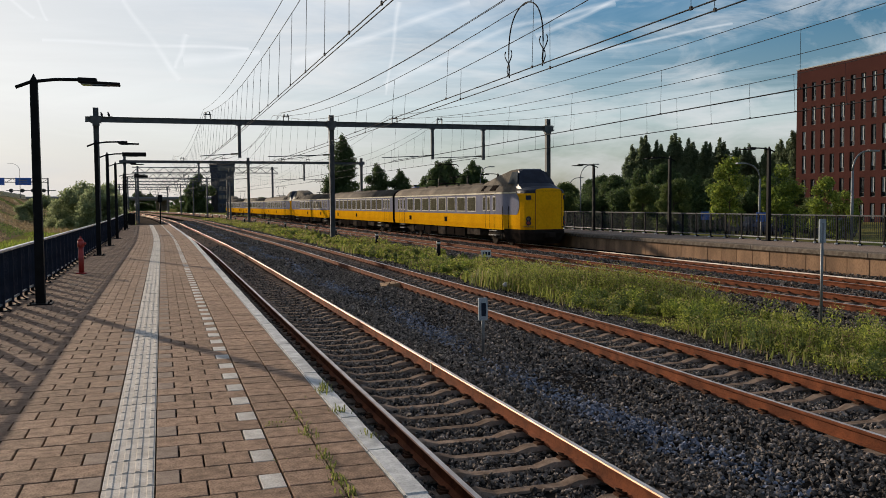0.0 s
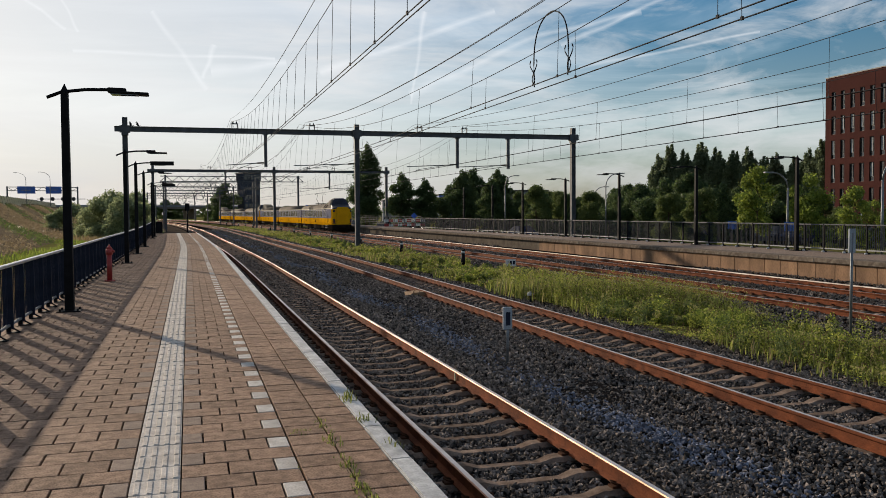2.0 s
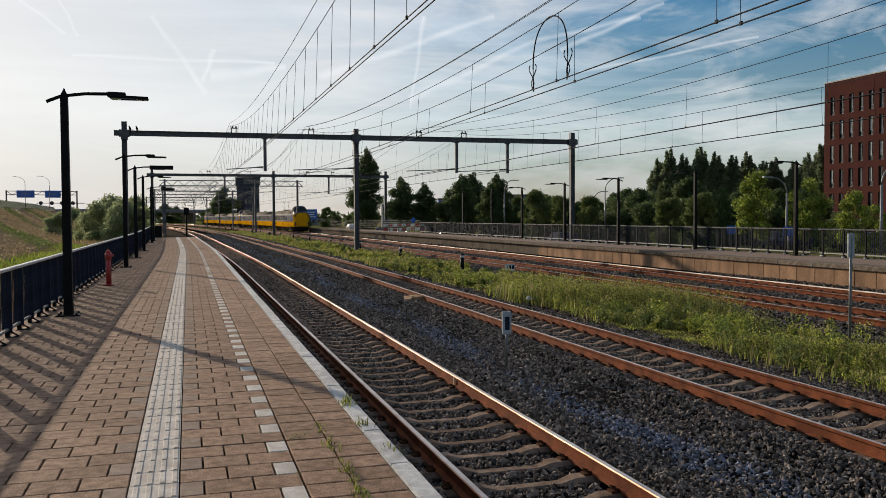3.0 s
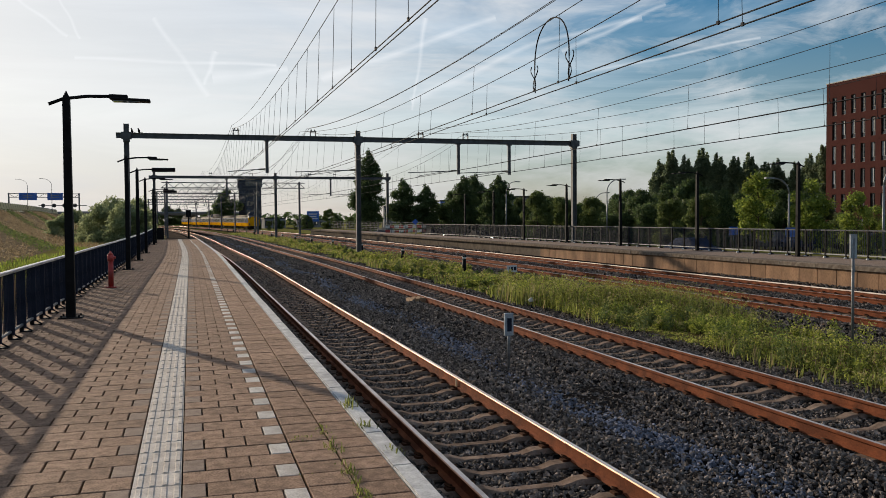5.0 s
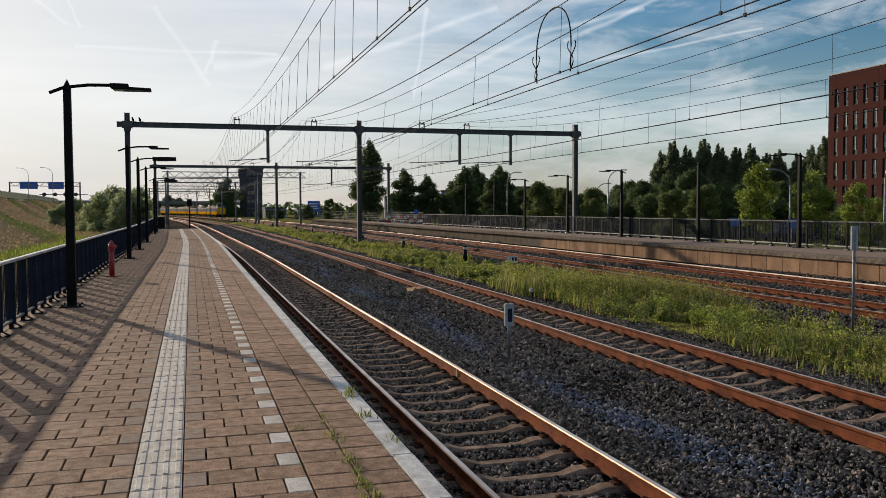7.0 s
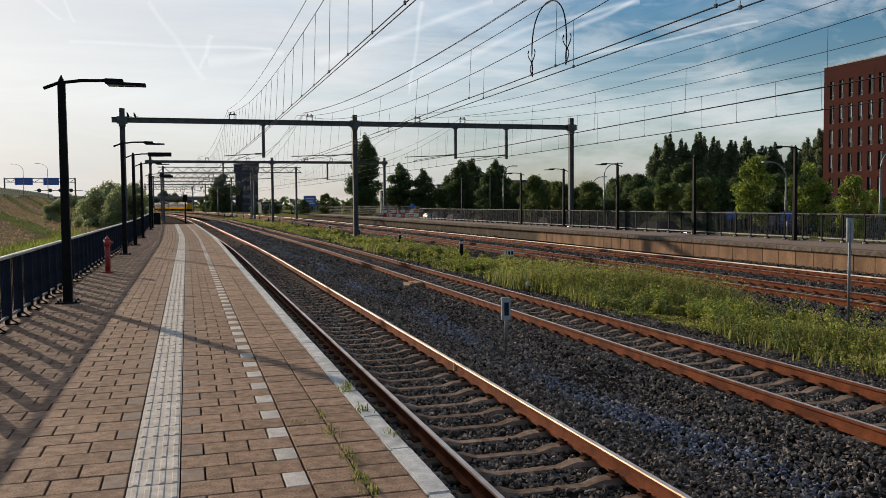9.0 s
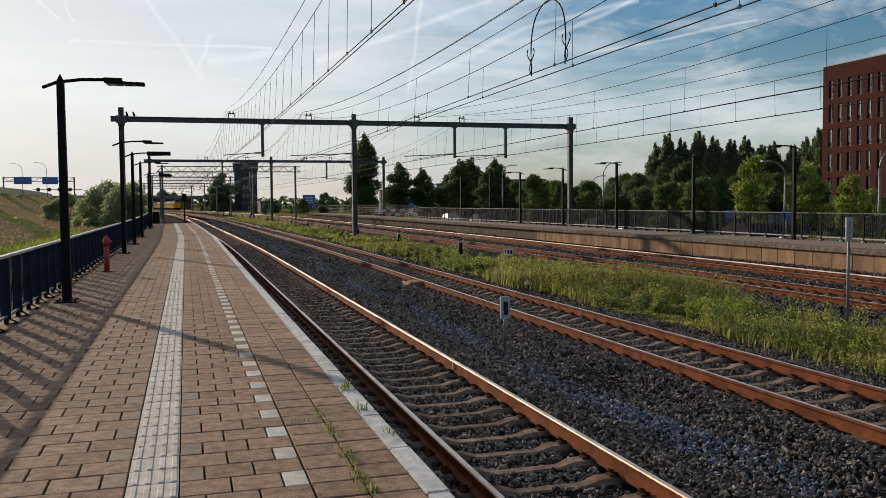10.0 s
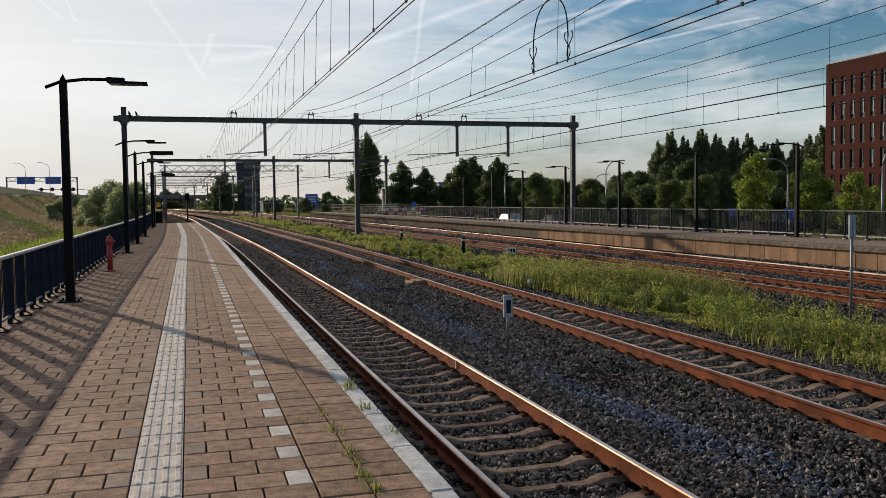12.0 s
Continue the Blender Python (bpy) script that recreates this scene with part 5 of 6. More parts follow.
def signal_tower():
    x, y = 21.25, 349.26
    e = thing("control_tower", "dark blue tower block with a glazed top storey", "building", at=pose(x, y, G, 0, 0, 20))
    bm = bmesh.new()
    box(bm, -3.3, 3.3, -3.3, 3.3, 0, 15.6)
    part("wall", bm, TOWERBLUE, e)
    bm = bmesh.new()
    box(bm, -3.6, 3.6, -3.6, 3.6, 15.6, 18.4)
    part("top_storey", bm, TOWERBLUE, e)
    bm = bmesh.new()
    box(bm, -3.8, 3.8, -3.8, 3.8, 18.4, 18.9)
    part("roof", bm, FRAME, e)
    for i in range(5):
        bm = bmesh.new()
        box(bm, -3.3 + i * 1.36, -2.3 + i * 1.36, -3.67, -3.6, 16.1, 17.9)
        part("window", bm, GLASS_DARK, e)
    for k in range(4):
        for i in range(4):
            bm = bmesh.new()
            box(bm, -2.9 + i * 1.6, -1.9 + i * 1.6, -3.36, -3.3, 2.0 + k * 3.3, 3.4 + k * 3.3)
            part("window", bm, GLASS_DARK, e)
    bm = bmesh.new()
    box(bm, -0.3, 3.0, -3.5, -3.37, 7.0, 10.2)
    part("display_screen", bm, CABDARK, e, "dark advertising screen")


def far_block(px_name, x, y, w, d, h, m, lab, rz=0, rows=3, cols=6):
    e = thing(px_name, lab, "building", "distant buildings", at=pose(x, y, G, 0, 0, rz))
    bm = bmesh.new()
    box(bm, -w / 2, w / 2, -d / 2, d / 2, 0, h)
    part("wall", bm, m, e)
    bm = bmesh.new()
    box(bm, -w / 2 - 0.2, w / 2 + 0.2, -d / 2 - 0.2, d / 2 + 0.2, h, h + 0.4)
    part("roof", bm, FRAME, e)
    bm = bmesh.new()
    box(bm, -w / cols * 0.34, w / cols * 0.34, -0.05, 0.0, 0, h / rows * 0.5)
    wm = mesh("window", bm, GLASS_DARK)
    for i in range(cols):
        for k in range(rows):
            o = new("window", wm)
            o.parent = e
            o.matrix_basis = pose(-w / 2 + w * (i + 0.5) / cols, -d / 2, h * (k + 0.3) / rows)


def billboard(x, y):
    e = thing("billboard", "bright blue advertising board with pale lettering on two posts", "billboard", at=pose(x, y, G, 0, 0, -8))
    bm = bmesh.new()
    box(bm, -2.0, 2.0, -0.15, 0.15, 2.2, 5.6)
    b = part("board", bm, BLUE, e)
    bm = bmesh.new()
    for z, w in ((4.5, 1.4), (3.7, 1.1), (3.0, 1.5)):
        box(bm, -w, w, -0.17, -0.154, z, z + 0.32)
    part("lettering_bar", bm, WHITE, b)
    for xx in (-1.3, 1.3):
        bm = bmesh.new()
        cyl(bm, (xx, 0, -0.05), (xx, 0, 2.2), 0.12, n=8)
        part("post", bm, GALV, e)


def overpass():
    """A concrete road bridge that crosses the railway far away."""
    e = thing("road_bridge", "grey concrete road bridge crossing over the railway", "bridge")
    a, b = Vector((-64, 470, 0)), Vector((34, 556, 0))
    d = (b - a).normalized()
    rz = math.degrees(math.atan2(d.y, d.x))
    ln = (b - a).length
    m = Matrix.Translation(a) @ pose(0, 0, 0, 0, 0, rz)
    bm = bmesh.new()
    box(bm, 0, ln, -6, 6, 4.6, 5.7, 0, m)
    part("deck", bm, CONCRETE_DARK, e)
    for s in (-6, 5.8):
        bm = bmesh.new()
        box(bm, 0, ln, s, s + 0.2, 5.7, 6.7, 0, m)
        part("parapet", bm, HAZE, e)
    for k in (30, 46, 84, 110, 140, 170, 200, 230):
        if k < ln:
            bm = bmesh.new()
            box(bm, k - 0.5, k + 0.5, -5, 5, G - 0.1, 4.6, 0, m)
            part("pier", bm, COPING, e)


def embankment():
    """Grassy road embankment on the left with a see-through noise barrier on its crest."""
    crest = [(-30, 60, 3.2), (-33, 120, 3.6), (-39, 200, 4.0), (-46, 290, 4.5), (-55, 380, 5.0), (-64, 470, 5.5)]
    bm = bmesh.new()
    rows = []
    for x, y, z in crest:
        rows.append([bm.verts.new(p) for p in ((x + 17, y, G - 0.05), (x + 9, y, G + 1.4 + 0.3 * math.sin(y)), (x + 2.5, y, z - 0.9), (x, y, z), (x - 16, y, z), (x - 34, y, G - 0.05))])
    for a, b in zip(rows, rows[1:]):
        for k in range(5):
            f = bm.faces.new((a[k], a[k + 1], b[k + 1], b[k]))
            f.smooth = True
    bm.faces.new(rows[-1])
    setting("embankment", bm, mat("dry_slope", (0.27, 0.21, 0.135), 0.95, col2=(0.18, 0.135, 0.085), scale=0.15, bump=0.5, bscale=4), "dry grassy slope of a raised road", "embankment")
    r = np.random.default_rng(15)
    n = 60000
    yy = 60 + 270 * r.uniform(0, 1, n) ** 1.5
    cx = np.interp(yy, [c[1] for c in crest], [c[0] for c in crest])
    cz = np.interp(yy, [c[1] for c in crest], [c[2] for c in crest])
    u = r.uniform(0, 17, n)
    ok = np.sin(yy * 0.21 + u * 0.7) + np.sin(yy * 0.07 + u * 0.35 + 1) > r.uniform(-1.6, 1.5, n)
    yy, cx, cz, u = yy[ok], cx[ok], cz[ok], u[ok]
    zz = np.where(u < 2.5, cz - 0.36 * u, np.where(u < 9, cz - 0.9 + (G + 1.4 - cz + 0.9) * (u - 2.5) / 6.5, G + 1.4 - 1.4 * (u - 9) / 8))
    c = np.stack([cx + u, yy, zz + r.uniform(0.05, 0.5, len(u))], 1)
    v, f = leaf_quads(c, np.interp(yy, [60, 330], [0.10, 0.22]), r)
    kind = (np.sin(yy * 0.13 + u * 0.5) > 0.55).astype(int)
    tagged(new("slope_growth", soup("slope_growth", v, f, [leaf_mat("dry_tuft", (0.36, 0.28, 0.17), (0.20, 0.15, 0.09), 0.4), LEAF_MID], kind)), "straw-coloured and green tufts on the road slope", "grass", kind="stuff")
    fe = thing("noise_barrier", "pale see-through noise barrier of framed panels along the raised road", "barrier")
    for (x0, y0, z0), (x1, y1, z1) in zip(crest, crest[1:]):
        a, b = Vector((x0 - 0.6, y0, z0)), Vector((x1 - 0.6, y1, z1))
        n = int((b - a).length / 5.0)
        for i in range(n):
            p, q = a.lerp(b, i / n), a.lerp(b, (i + 1) / n)
            bm = bmesh.new()
            cyl(bm, p - Vector((0, 0, 0.15)), p + Vector((-0.5, 0, 2.0)), 0.09, n=4)
            part("barrier_post", bm, GALV, fe)
            bm = bmesh.new()
            v = [bm.verts.new(c) for c in (p + Vector((0, 0, 0.1)), q + Vector((0, 0, 0.1)), q + Vector((-0.48, 0, 1.9)), p + Vector((-0.48, 0, 1.9)))]
            w = [bm.verts.new(c.co + Vector((-0.04, 0, 0))) for c in v]
            bm.faces.new(v)
            bm.faces.new(w[::-1])
            for k in range(4):
                bm.faces.new((v[k], v[(k + 1) % 4], w[(k + 1) % 4], w[k]))
            part("barrier_panel", bm, BARRIER, fe)


BARRIER = leaf_mat("barrier_panel", (0.62, 0.60, 0.42), (0.52, 0.50, 0.36), 0.6)


def sign_gantry():
    x, y = -41, 265.07
    e = thing("sign_gantry", "steel road gantry with two blue direction signs", "road sign", at=pose(x, y, -0.8, 0, 0, 8))
    k = 0.170
    bm = bmesh.new()
    for xx in (-8.4, 9.5):
        cyl(bm, (xx, 0, 4), (xx, 0, 10.5), 0.2, n=6)
    for z in (9.3, 10.3):
        cyl(bm, (-8.4, 0, z), (9.5, 0, z), 0.10, n=5)
    for i in range(12):
        cyl(bm, (-8.4 + 1.5 * i, 0, 9.3 if i % 2 else 10.3), (-6.9 + 1.5 * i, 0, 10.3 if i % 2 else 9.3), 0.06, n=4)
    cyl(bm, (-1.0, 0.2, 7.0), (11.5, 0.2, 7.0), 0.10, n=5)
    part("truss", bm, PORTAL, e)
    for xx, w in ((-3.6, 4.5), (3.3, 4.0)):
        bm = bmesh.new()
        box(bm, xx - w / 2, xx + w / 2, -0.45, -0.35, 8.5, 10.5)
        sgn = part("sign_panel", bm, BLUE, e, "blue direction sign")
        bm = bmesh.new()
        for zz in (9.2, 9.7):
            box(bm, xx - w * 0.3, xx + w * 0.25, -0.46, -0.452, zz, zz + 0.16)
        part("lettering_bar", bm, HAZE, sgn)
    for xx in (0.2, 3.0, 5.6, 8.4):
        bm = bmesh.new()
        cyl(bm, (xx, -0.1, 7.0), (xx, 0.1, 7.0), 0.55, n=12)
        part("lane_signal", bm, FRAME, e)


def road_lamp(x, y, h, out, z=G, grp="road lamps"):
    e = thing("road_lamp", "tall grey street lamp with a curved arm", "street lamp", grp, at=pose(x, y, z))
    bm = bmesh.new()
    cyl(bm, (0, 0, 0), (0, 0, h * 0.8), 0.09, 0.06, 8)
    pts = [(out * (1 - math.cos(a)), 0, h * 0.8 + h * 0.19 * math.sin(a)) for a in [i * 0.262 for i in range(7)]]
    tube(bm, pts, 0.05, 6)
    part("pole", bm, GALV, e)
    bm = bmesh.new()
    s = 1 if out > 0 else -1
    box(bm, min(out, out + s * 0.7), max(out, out + s * 0.7), -0.12, 0.12, h * 0.985, h * 0.985 + 0.1)
    part("lantern", bm, GALV, e)


def car_on_road(x, y, rz, paint, lab, lit=False):
    e = thing("car", lab, "car", "cars on the road", at=pose(x, y, G, 0, 0, rz))
    bm = bmesh.new()
    prof = [(-2.1, 0.35), (-2.15, 0.7), (-1.9, 0.92), (-1.2, 0.98), (-0.55, 1.42), (0.9, 1.45), (1.75, 1.0), (2.05, 0.92), (2.12, 0.5), (2.05, 0.32)]
    rows = []
    for yy, k in ((-0.85, 0.0), (-0.80, 0.06), (0.80, 0.06), (0.85, 0.0)):
        rows.append([bm.verts.new((xx, yy * (0.8 if z > 1.2 else 1), z + k * (z > 1.0))) for xx, z in prof])
    for a, b in zip(rows, rows[1:]):
        for i in range(len(prof)):
            bm.faces.new((a[i], a[(i + 1) % len(prof)], b[(i + 1) % len(prof)], b[i]))
    bm.faces.new(rows[0])
    bm.faces.new(rows[-1][::-1])
    part("body", bm, paint, e)
    for s in (-1, 1):
        bm = bmesh.new()
        y0 = s * 0.80
        v = [bm.verts.new((xx, y0 * (0.96 if z < 1.1 else 0.84) + s * 0.03, z)) for xx, z in ((-1.0, 1.0), (-0.5, 1.36), (0.85, 1.38), (1.45, 1.02))]
        w = [bm.verts.new(q.co - Vector((0, s * 0.05, 0))) for q in v]
        bm.faces.new(v)
        for i in range(4):
            bm.faces.new((v[i], v[(i + 1) % 4], w[(i + 1) % 4], w[i]))
        part("side_window", bm, CARGLASS, e)
    for xx in (-1.3, 1.3):
        for s in (-1, 1):
            bm = bmesh.new()
            cyl(bm, (xx, s * 0.66, 0.31), (xx, s * 0.87, 0.31), 0.31, n=14)
            w = part("wheel", bm, BLACK, e)
            bm = bmesh.new()
            cyl(bm, (xx, s * 0.86, 0.31), (xx, s * 0.885, 0.31), 0.19, n=10)
            part("rim", bm, GALV, w)
    for s in (-0.6, 0.6):
        bm = bmesh.new()
        box(bm, -2.17, -2.08, s - 0.11, s + 0.11, 0.63, 0.74)
        part("headlight", bm, HEADLIGHT if lit else CARGLASS, e)
    return e


HEADLIGHT = glow("lit_headlight", (1.0, 0.97, 0.9), 6.0)
CARGLASS = mat("car_glass", (0.02, 0.022, 0.025), 0.75, scale=1, spec=0.03)
CARS = [mat("car_white", (0.50, 0.51, 0.52), 0.3, coat=0.5), mat("car_grey", (0.11, 0.115, 0.125), 0.75, spec=0.05), mat("car_blue", (0.03, 0.045, 0.09), 0.75, spec=0.03), mat("car_black", (0.02, 0.02, 0.022), 0.75, spec=0.03)]


# ---------------------------------------------------------------- trackside things
def track_bits():
    # little sign with a plate beside the first track
    e = thing("track_sign", "small grey steel marker plate on a post in the ballast", "sign", at=pose(3.98, 14.7, BED))
    bm = bmesh.new()
    cyl(bm, (0, 0, -0.1), (0, 0, 0.98), 0.03, n=8)
    part("post", bm, GALV, e)
    bm = bmesh.new()
    box(bm, -0.085, 0.085, -0.03, 0.03, 0.62, 1.03)
    bmesh.ops.bevel(bm, geom=[q for q in bm.edges], offset=0.01, segments=1, affect="EDGES")
    part("plate", bm, PLATE, e)
    bm = bmesh.new()
    box(bm, -0.04, 0.045, -0.036, -0.032, 0.70, 0.94)
    part("marking", bm, FENCE, e)
    e = thing("signal_post", "slim grey steel post with a narrow plate at its top", "sign", at=pose(11.2, 14.4, -0.95))
    bm = bmesh.new()
    cyl(bm, (0, 0, -0.1), (0, 0, 2.25), 0.028, n=8)
    part("post", bm, GALV, e)
    bm = bmesh.new()
    box(bm, -0.075, 0.075, -0.02, 0.02, 1.85, 2.33)
    part("plate", bm, PLATE, e)
    for x, y in ((5.45, 27.2), (13.75, 26.2)):
        e = thing("cable_cover", "pale plywood cover box beside the rail", "cover", "cover boxes beside the rails", at=pose(x, y, BED + 0.07, 0, 0, 4))
        bm = bmesh.new()
        v = box(bm, -0.26, 0.26, -0.34, 0.34, 0.0, 0.10)
        for q in v:
            if q.co.z > 0.05:
                q.co.x *= 0.8
                q.co.z += 0.04 * (q.co.x > 0)
        part("lid", bm, PLY, e)
        bm = bmesh.new()
        for sx in (-0.1, 0.1):
            for sy in (-0.25, 0.25):
                cyl(bm, (sx, sy, 0.10), (sx, sy, 0.15), 0.02, n=6)
        part("bolts", bm, RUST_DARK, e)
    for x, y in ((12.9, 26.4), (8.35, 24.4)):
        e = thing("marker_cap", "short post with a pale rounded cap beside the track", "marker", "capped marker posts", at=pose(x, y, BED))
        bm = bmesh.new()
        cyl(bm, (0, 0, -0.1), (0, 0, 0.24), 0.035, n=8)
        part("post", bm, FENCE, e)
        bm = bmesh.new()
        cyl(bm, (0, 0, 0.22), (0, 0, 0.29), 0.10, 0.11, 10)
        cyl(bm, (0, 0, 0.29), (0, 0, 0.34), 0.11, 0.05, 10)
        part("cap", bm, WHITE, e)
    e = thing("distance_sign", "small white plate with dark figures on low posts", "sign", at=pose(12.55, 37.2, BED))
    bm = bmesh.new()
    box(bm, -0.24, 0.24, -0.015, 0.015, 0.28, 0.58)
    part("plate", bm, WHITE, e)
    bm = bmesh.new()
    for i, (x, w) in enumerate(((-0.15, 0.03), (-0.04, 0.09), (0.1, 0.1))):
        box(bm, x, x + w, -0.022, -0.017, 0.35, 0.51)
    part("figure_bar", bm, FENCE, e)
    bm = bmesh.new()
    for x in (-0.15, 0.15):
        cyl(bm, (x, 0.03, -0.1), (x, 0.03, 0.5), 0.02, n=6)
    part("post", bm, GALV, e)
    for i in range(14):
        s = 40.4 + 12.3 * i
        p = along(s, 11.3)
        e = thing("bollard", "black marker bollard with a white band in the grass", "bollard", "bollards along the verge", at=pose(p.x, p.y, -0.93))
        bm = bmesh.new()
        cyl(bm, (0, 0, 0), (0, 0, 0.70), 0.11, 0.10, 10)
        part("post", bm, BLACK, e)
        bm = bmesh.new()
        cyl(bm, (0, 0, 0.70), (0, 0, 0.80), 0.102, 0.098, 10)
        part("band", bm, WHITE, e)
        bm = bmesh.new()
        cyl(bm, (0, 0, 0.80), (0, 0, 0.86), 0.10, 0.08, 10)
        part("cap", bm, BLACK, e)
    p = Vector((-1.7, 137.0, 0))
    e = thing("track_signal", "black railway signal seen from behind on a post", "railway signal", at=pose(p.x, p.y, -0.95))
    bm = bmesh.new()
    cyl(bm, (0, 0, 0), (0, 0, 3.8), 0.11, n=8)
    part("post", bm, BLACK, e)
    bm = bmesh.new()
    box(bm, -0.35, 0.35, -0.1, 0.2, 3.2, 4.3)
    part("signal_head", bm, BLACK, e)
    # level crossing barrier and blue diamond sign beyond the far platform
    x, y = 25.1, 108.79
    e = thing("crossing_barrier", "red and white striped boards at a road crossing", "barrier", at=pose(x, y, G, 0, 0, -12))
    for k in range(2):
        bm = bmesh.new()
        for i in range(9):
            box(bm, -2.6 + i * 0.58, -2.6 + (i + 1) * 0.58, -0.04, 0.04, 1.15 + k * 0.55, 1.5 + k * 0.55, (i + k) % 2)
        part("striped_board", bm, [RED, WHITE], e)
    bm = bmesh.new()
    for xx in (-2.5, 0, 2.5):
        cyl(bm, (xx, 0.08, 0), (xx, 0.08, 2.1), 0.05, n=6)
    part("post", bm, GALV, e)
    x, y = 22.08, 92.03
    e = thing("diamond_sign", "blue diamond-shaped sign with a pale rim on a post", "sign", at=pose(x, y, G, 0, 0, -12))
    bm = bmesh.new()
    cyl(bm, (0, 0, 0), (0, 0, 2.6), 0.03, n=6)
    part("post", bm, GALV, e)
    bm = bmesh.new()
    box(bm, -0.24, 0.24, -0.03, -0.02, -0.24, 0.24, 0, pose(0, 0, 2.55, 0, 45, 0))
    part("plate", bm, BLUE, e)


def perched_bird(x, y):
    e = thing("bird", "small dark bird perched on the portal beam", "bird", "birds on the beam", at=pose(x, y, TOP + 0.17, 0, 0, 70))
    bm = bmesh.new()
    for z0, z1, r0, r1 in ((0.0, 0.06, 0.015, 0.07), (0.06, 0.17, 0.07, 0.085), (0.17, 0.26, 0.085, 0.045)):
        cyl(bm, (0, z0 * 0.3, z0), (0, z1 * 0.3, z1), r0, r1, 8)
    part("body", bm, BLACK, e)
    bm = bmesh.new()
    cyl(bm, (0, 0.08, 0.25), (0, 0.10, 0.34), 0.05, 0.035, 8)
    cyl(bm, (0, 0.12, 0.30), (0, 0.19, 0.29), 0.015, 0.004, 5)
    part("head", bm, BLACK, e)
    bm = bmesh.new()
    box(bm, -0.03, 0.03, -0.20, -0.02, 0.03, 0.06)
    part("tail", bm, BLACK, e)


def cabinet(x, y):
    e = thing("relay_cabinet", "dark steel equipment cabinet at the platform's end", "cabinet", at=pose(x, y, 0))
    bm = bmesh.new()
    box(bm, -0.3, 0.3, -0.3, 0.3, 0.06, 1.05)
    bmesh.ops.bevel(bm, geom=[q for q in bm.edges], offset=0.02, segments=1, affect="EDGES")
    part("body", bm, BLACK, e)
    bm = bmesh.new()
    box(bm, -0.34, 0.34, -0.34, 0.34, 1.05, 1.1)
    part("lid", bm, BLACK, e)
    bm = bmesh.new()
    box(bm, -0.3, 0.3, -0.3, 0.3, 0.0, 0.06)
    part("plinth", bm, COPING, e)


def parking_sign(x, y):
    e = thing("parking_sign", "small blue parking sign on a grey pole", "road sign", "blue signs by the car park", at=pose(x, y, G, 0, 0, -30))
    bm = bmesh.new()
    cyl(bm, (0, 0, 0), (0, 0, 2.15), 0.03, n=6)
    part("pole", bm, GALV, e)
    bm = bmesh.new()
    box(bm, -0.3, 0.3, -0.06, -0.035, 1.55, 2.15)
    part("plate", bm, BLUE, e)


# ---------------------------------------------------------------- woods and trees
def far_woods():
    """Low distant tree line that closes the view on all sides."""
    r = np.random.default_rng(21)
    pts = []
    for k in range(150):
        a = math.radians(-32 + 105 * k / 150 + r.uniform(-0.3, 0.3))
        d = r.uniform(430, 620)
        h = r.uniform(4.5, 8.5)
        if -6 < math.degrees(a) < 1.5:
            d = r.uniform(640, 760)
        w = r.uniform(5, 11)
        c = np.array((math.sin(a) * d, math.cos(a) * d, G + h * 0.45))
        p = r.normal(size=(130, 3))
        p /= np.linalg.norm(p, axis=1, keepdims=True)
        pts.append(c + p * np.array((w, w, h * 0.55)) * r.uniform(0.6, 1.1, (130, 1)))
    v, f = leaf_quads(np.concatenate(pts), 1.1, r)
    tagged(new("distant_woods", soup("distant_woods", v, f, [LEAF_DARK])), "low line of distant dark green trees", "woods", kind="stuff")


def hedge(x0, y0, x1, y1, h, n, seed):
    """Loose hedge of small leaves along a line."""
    r = np.random.default_rng(seed)
    u = r.uniform(0, 1, n)
    top = h * (0.8 + 0.12 * np.sin(u * 23) + 0.1 * np.sin(u * 61 + 1))
    a = r.uniform(0, 6.283, n)
    rad = 0.85 * np.sqrt(r.uniform(0.2, 1, n))
    c = np.stack([x0 + (x1 - x0) * u + rad * np.cos(a), y0 + (y1 - y0) * u + r.normal(size=n) * 0.4, G + top * (0.5 + 0.52 * rad / 0.85 * np.sin(a))], 1)
    v, f = leaf_quads(c, 0.17, r)
    tagged(new("hedge", soup("hedge", v, f, [LEAF_DARK])), "loose dark green hedge under the roadside trees", "hedge", kind="stuff")


def plant(proto, x, y, s=1.0, rz=0.0, first=[]):
    """Stand a copy of a tree at a place; the prototype itself takes its first place."""
    m = pose(x, y, G, 0, 0, rz) @ Matrix.Scale(s, 4)
    if proto not in first:
        first.append(proto)
        proto.matrix_basis = m
        return proto
    o = copy_thing(proto, pose(x, y, G, 0, 0, rz))
    o.scale = (s, s, s)
    return o


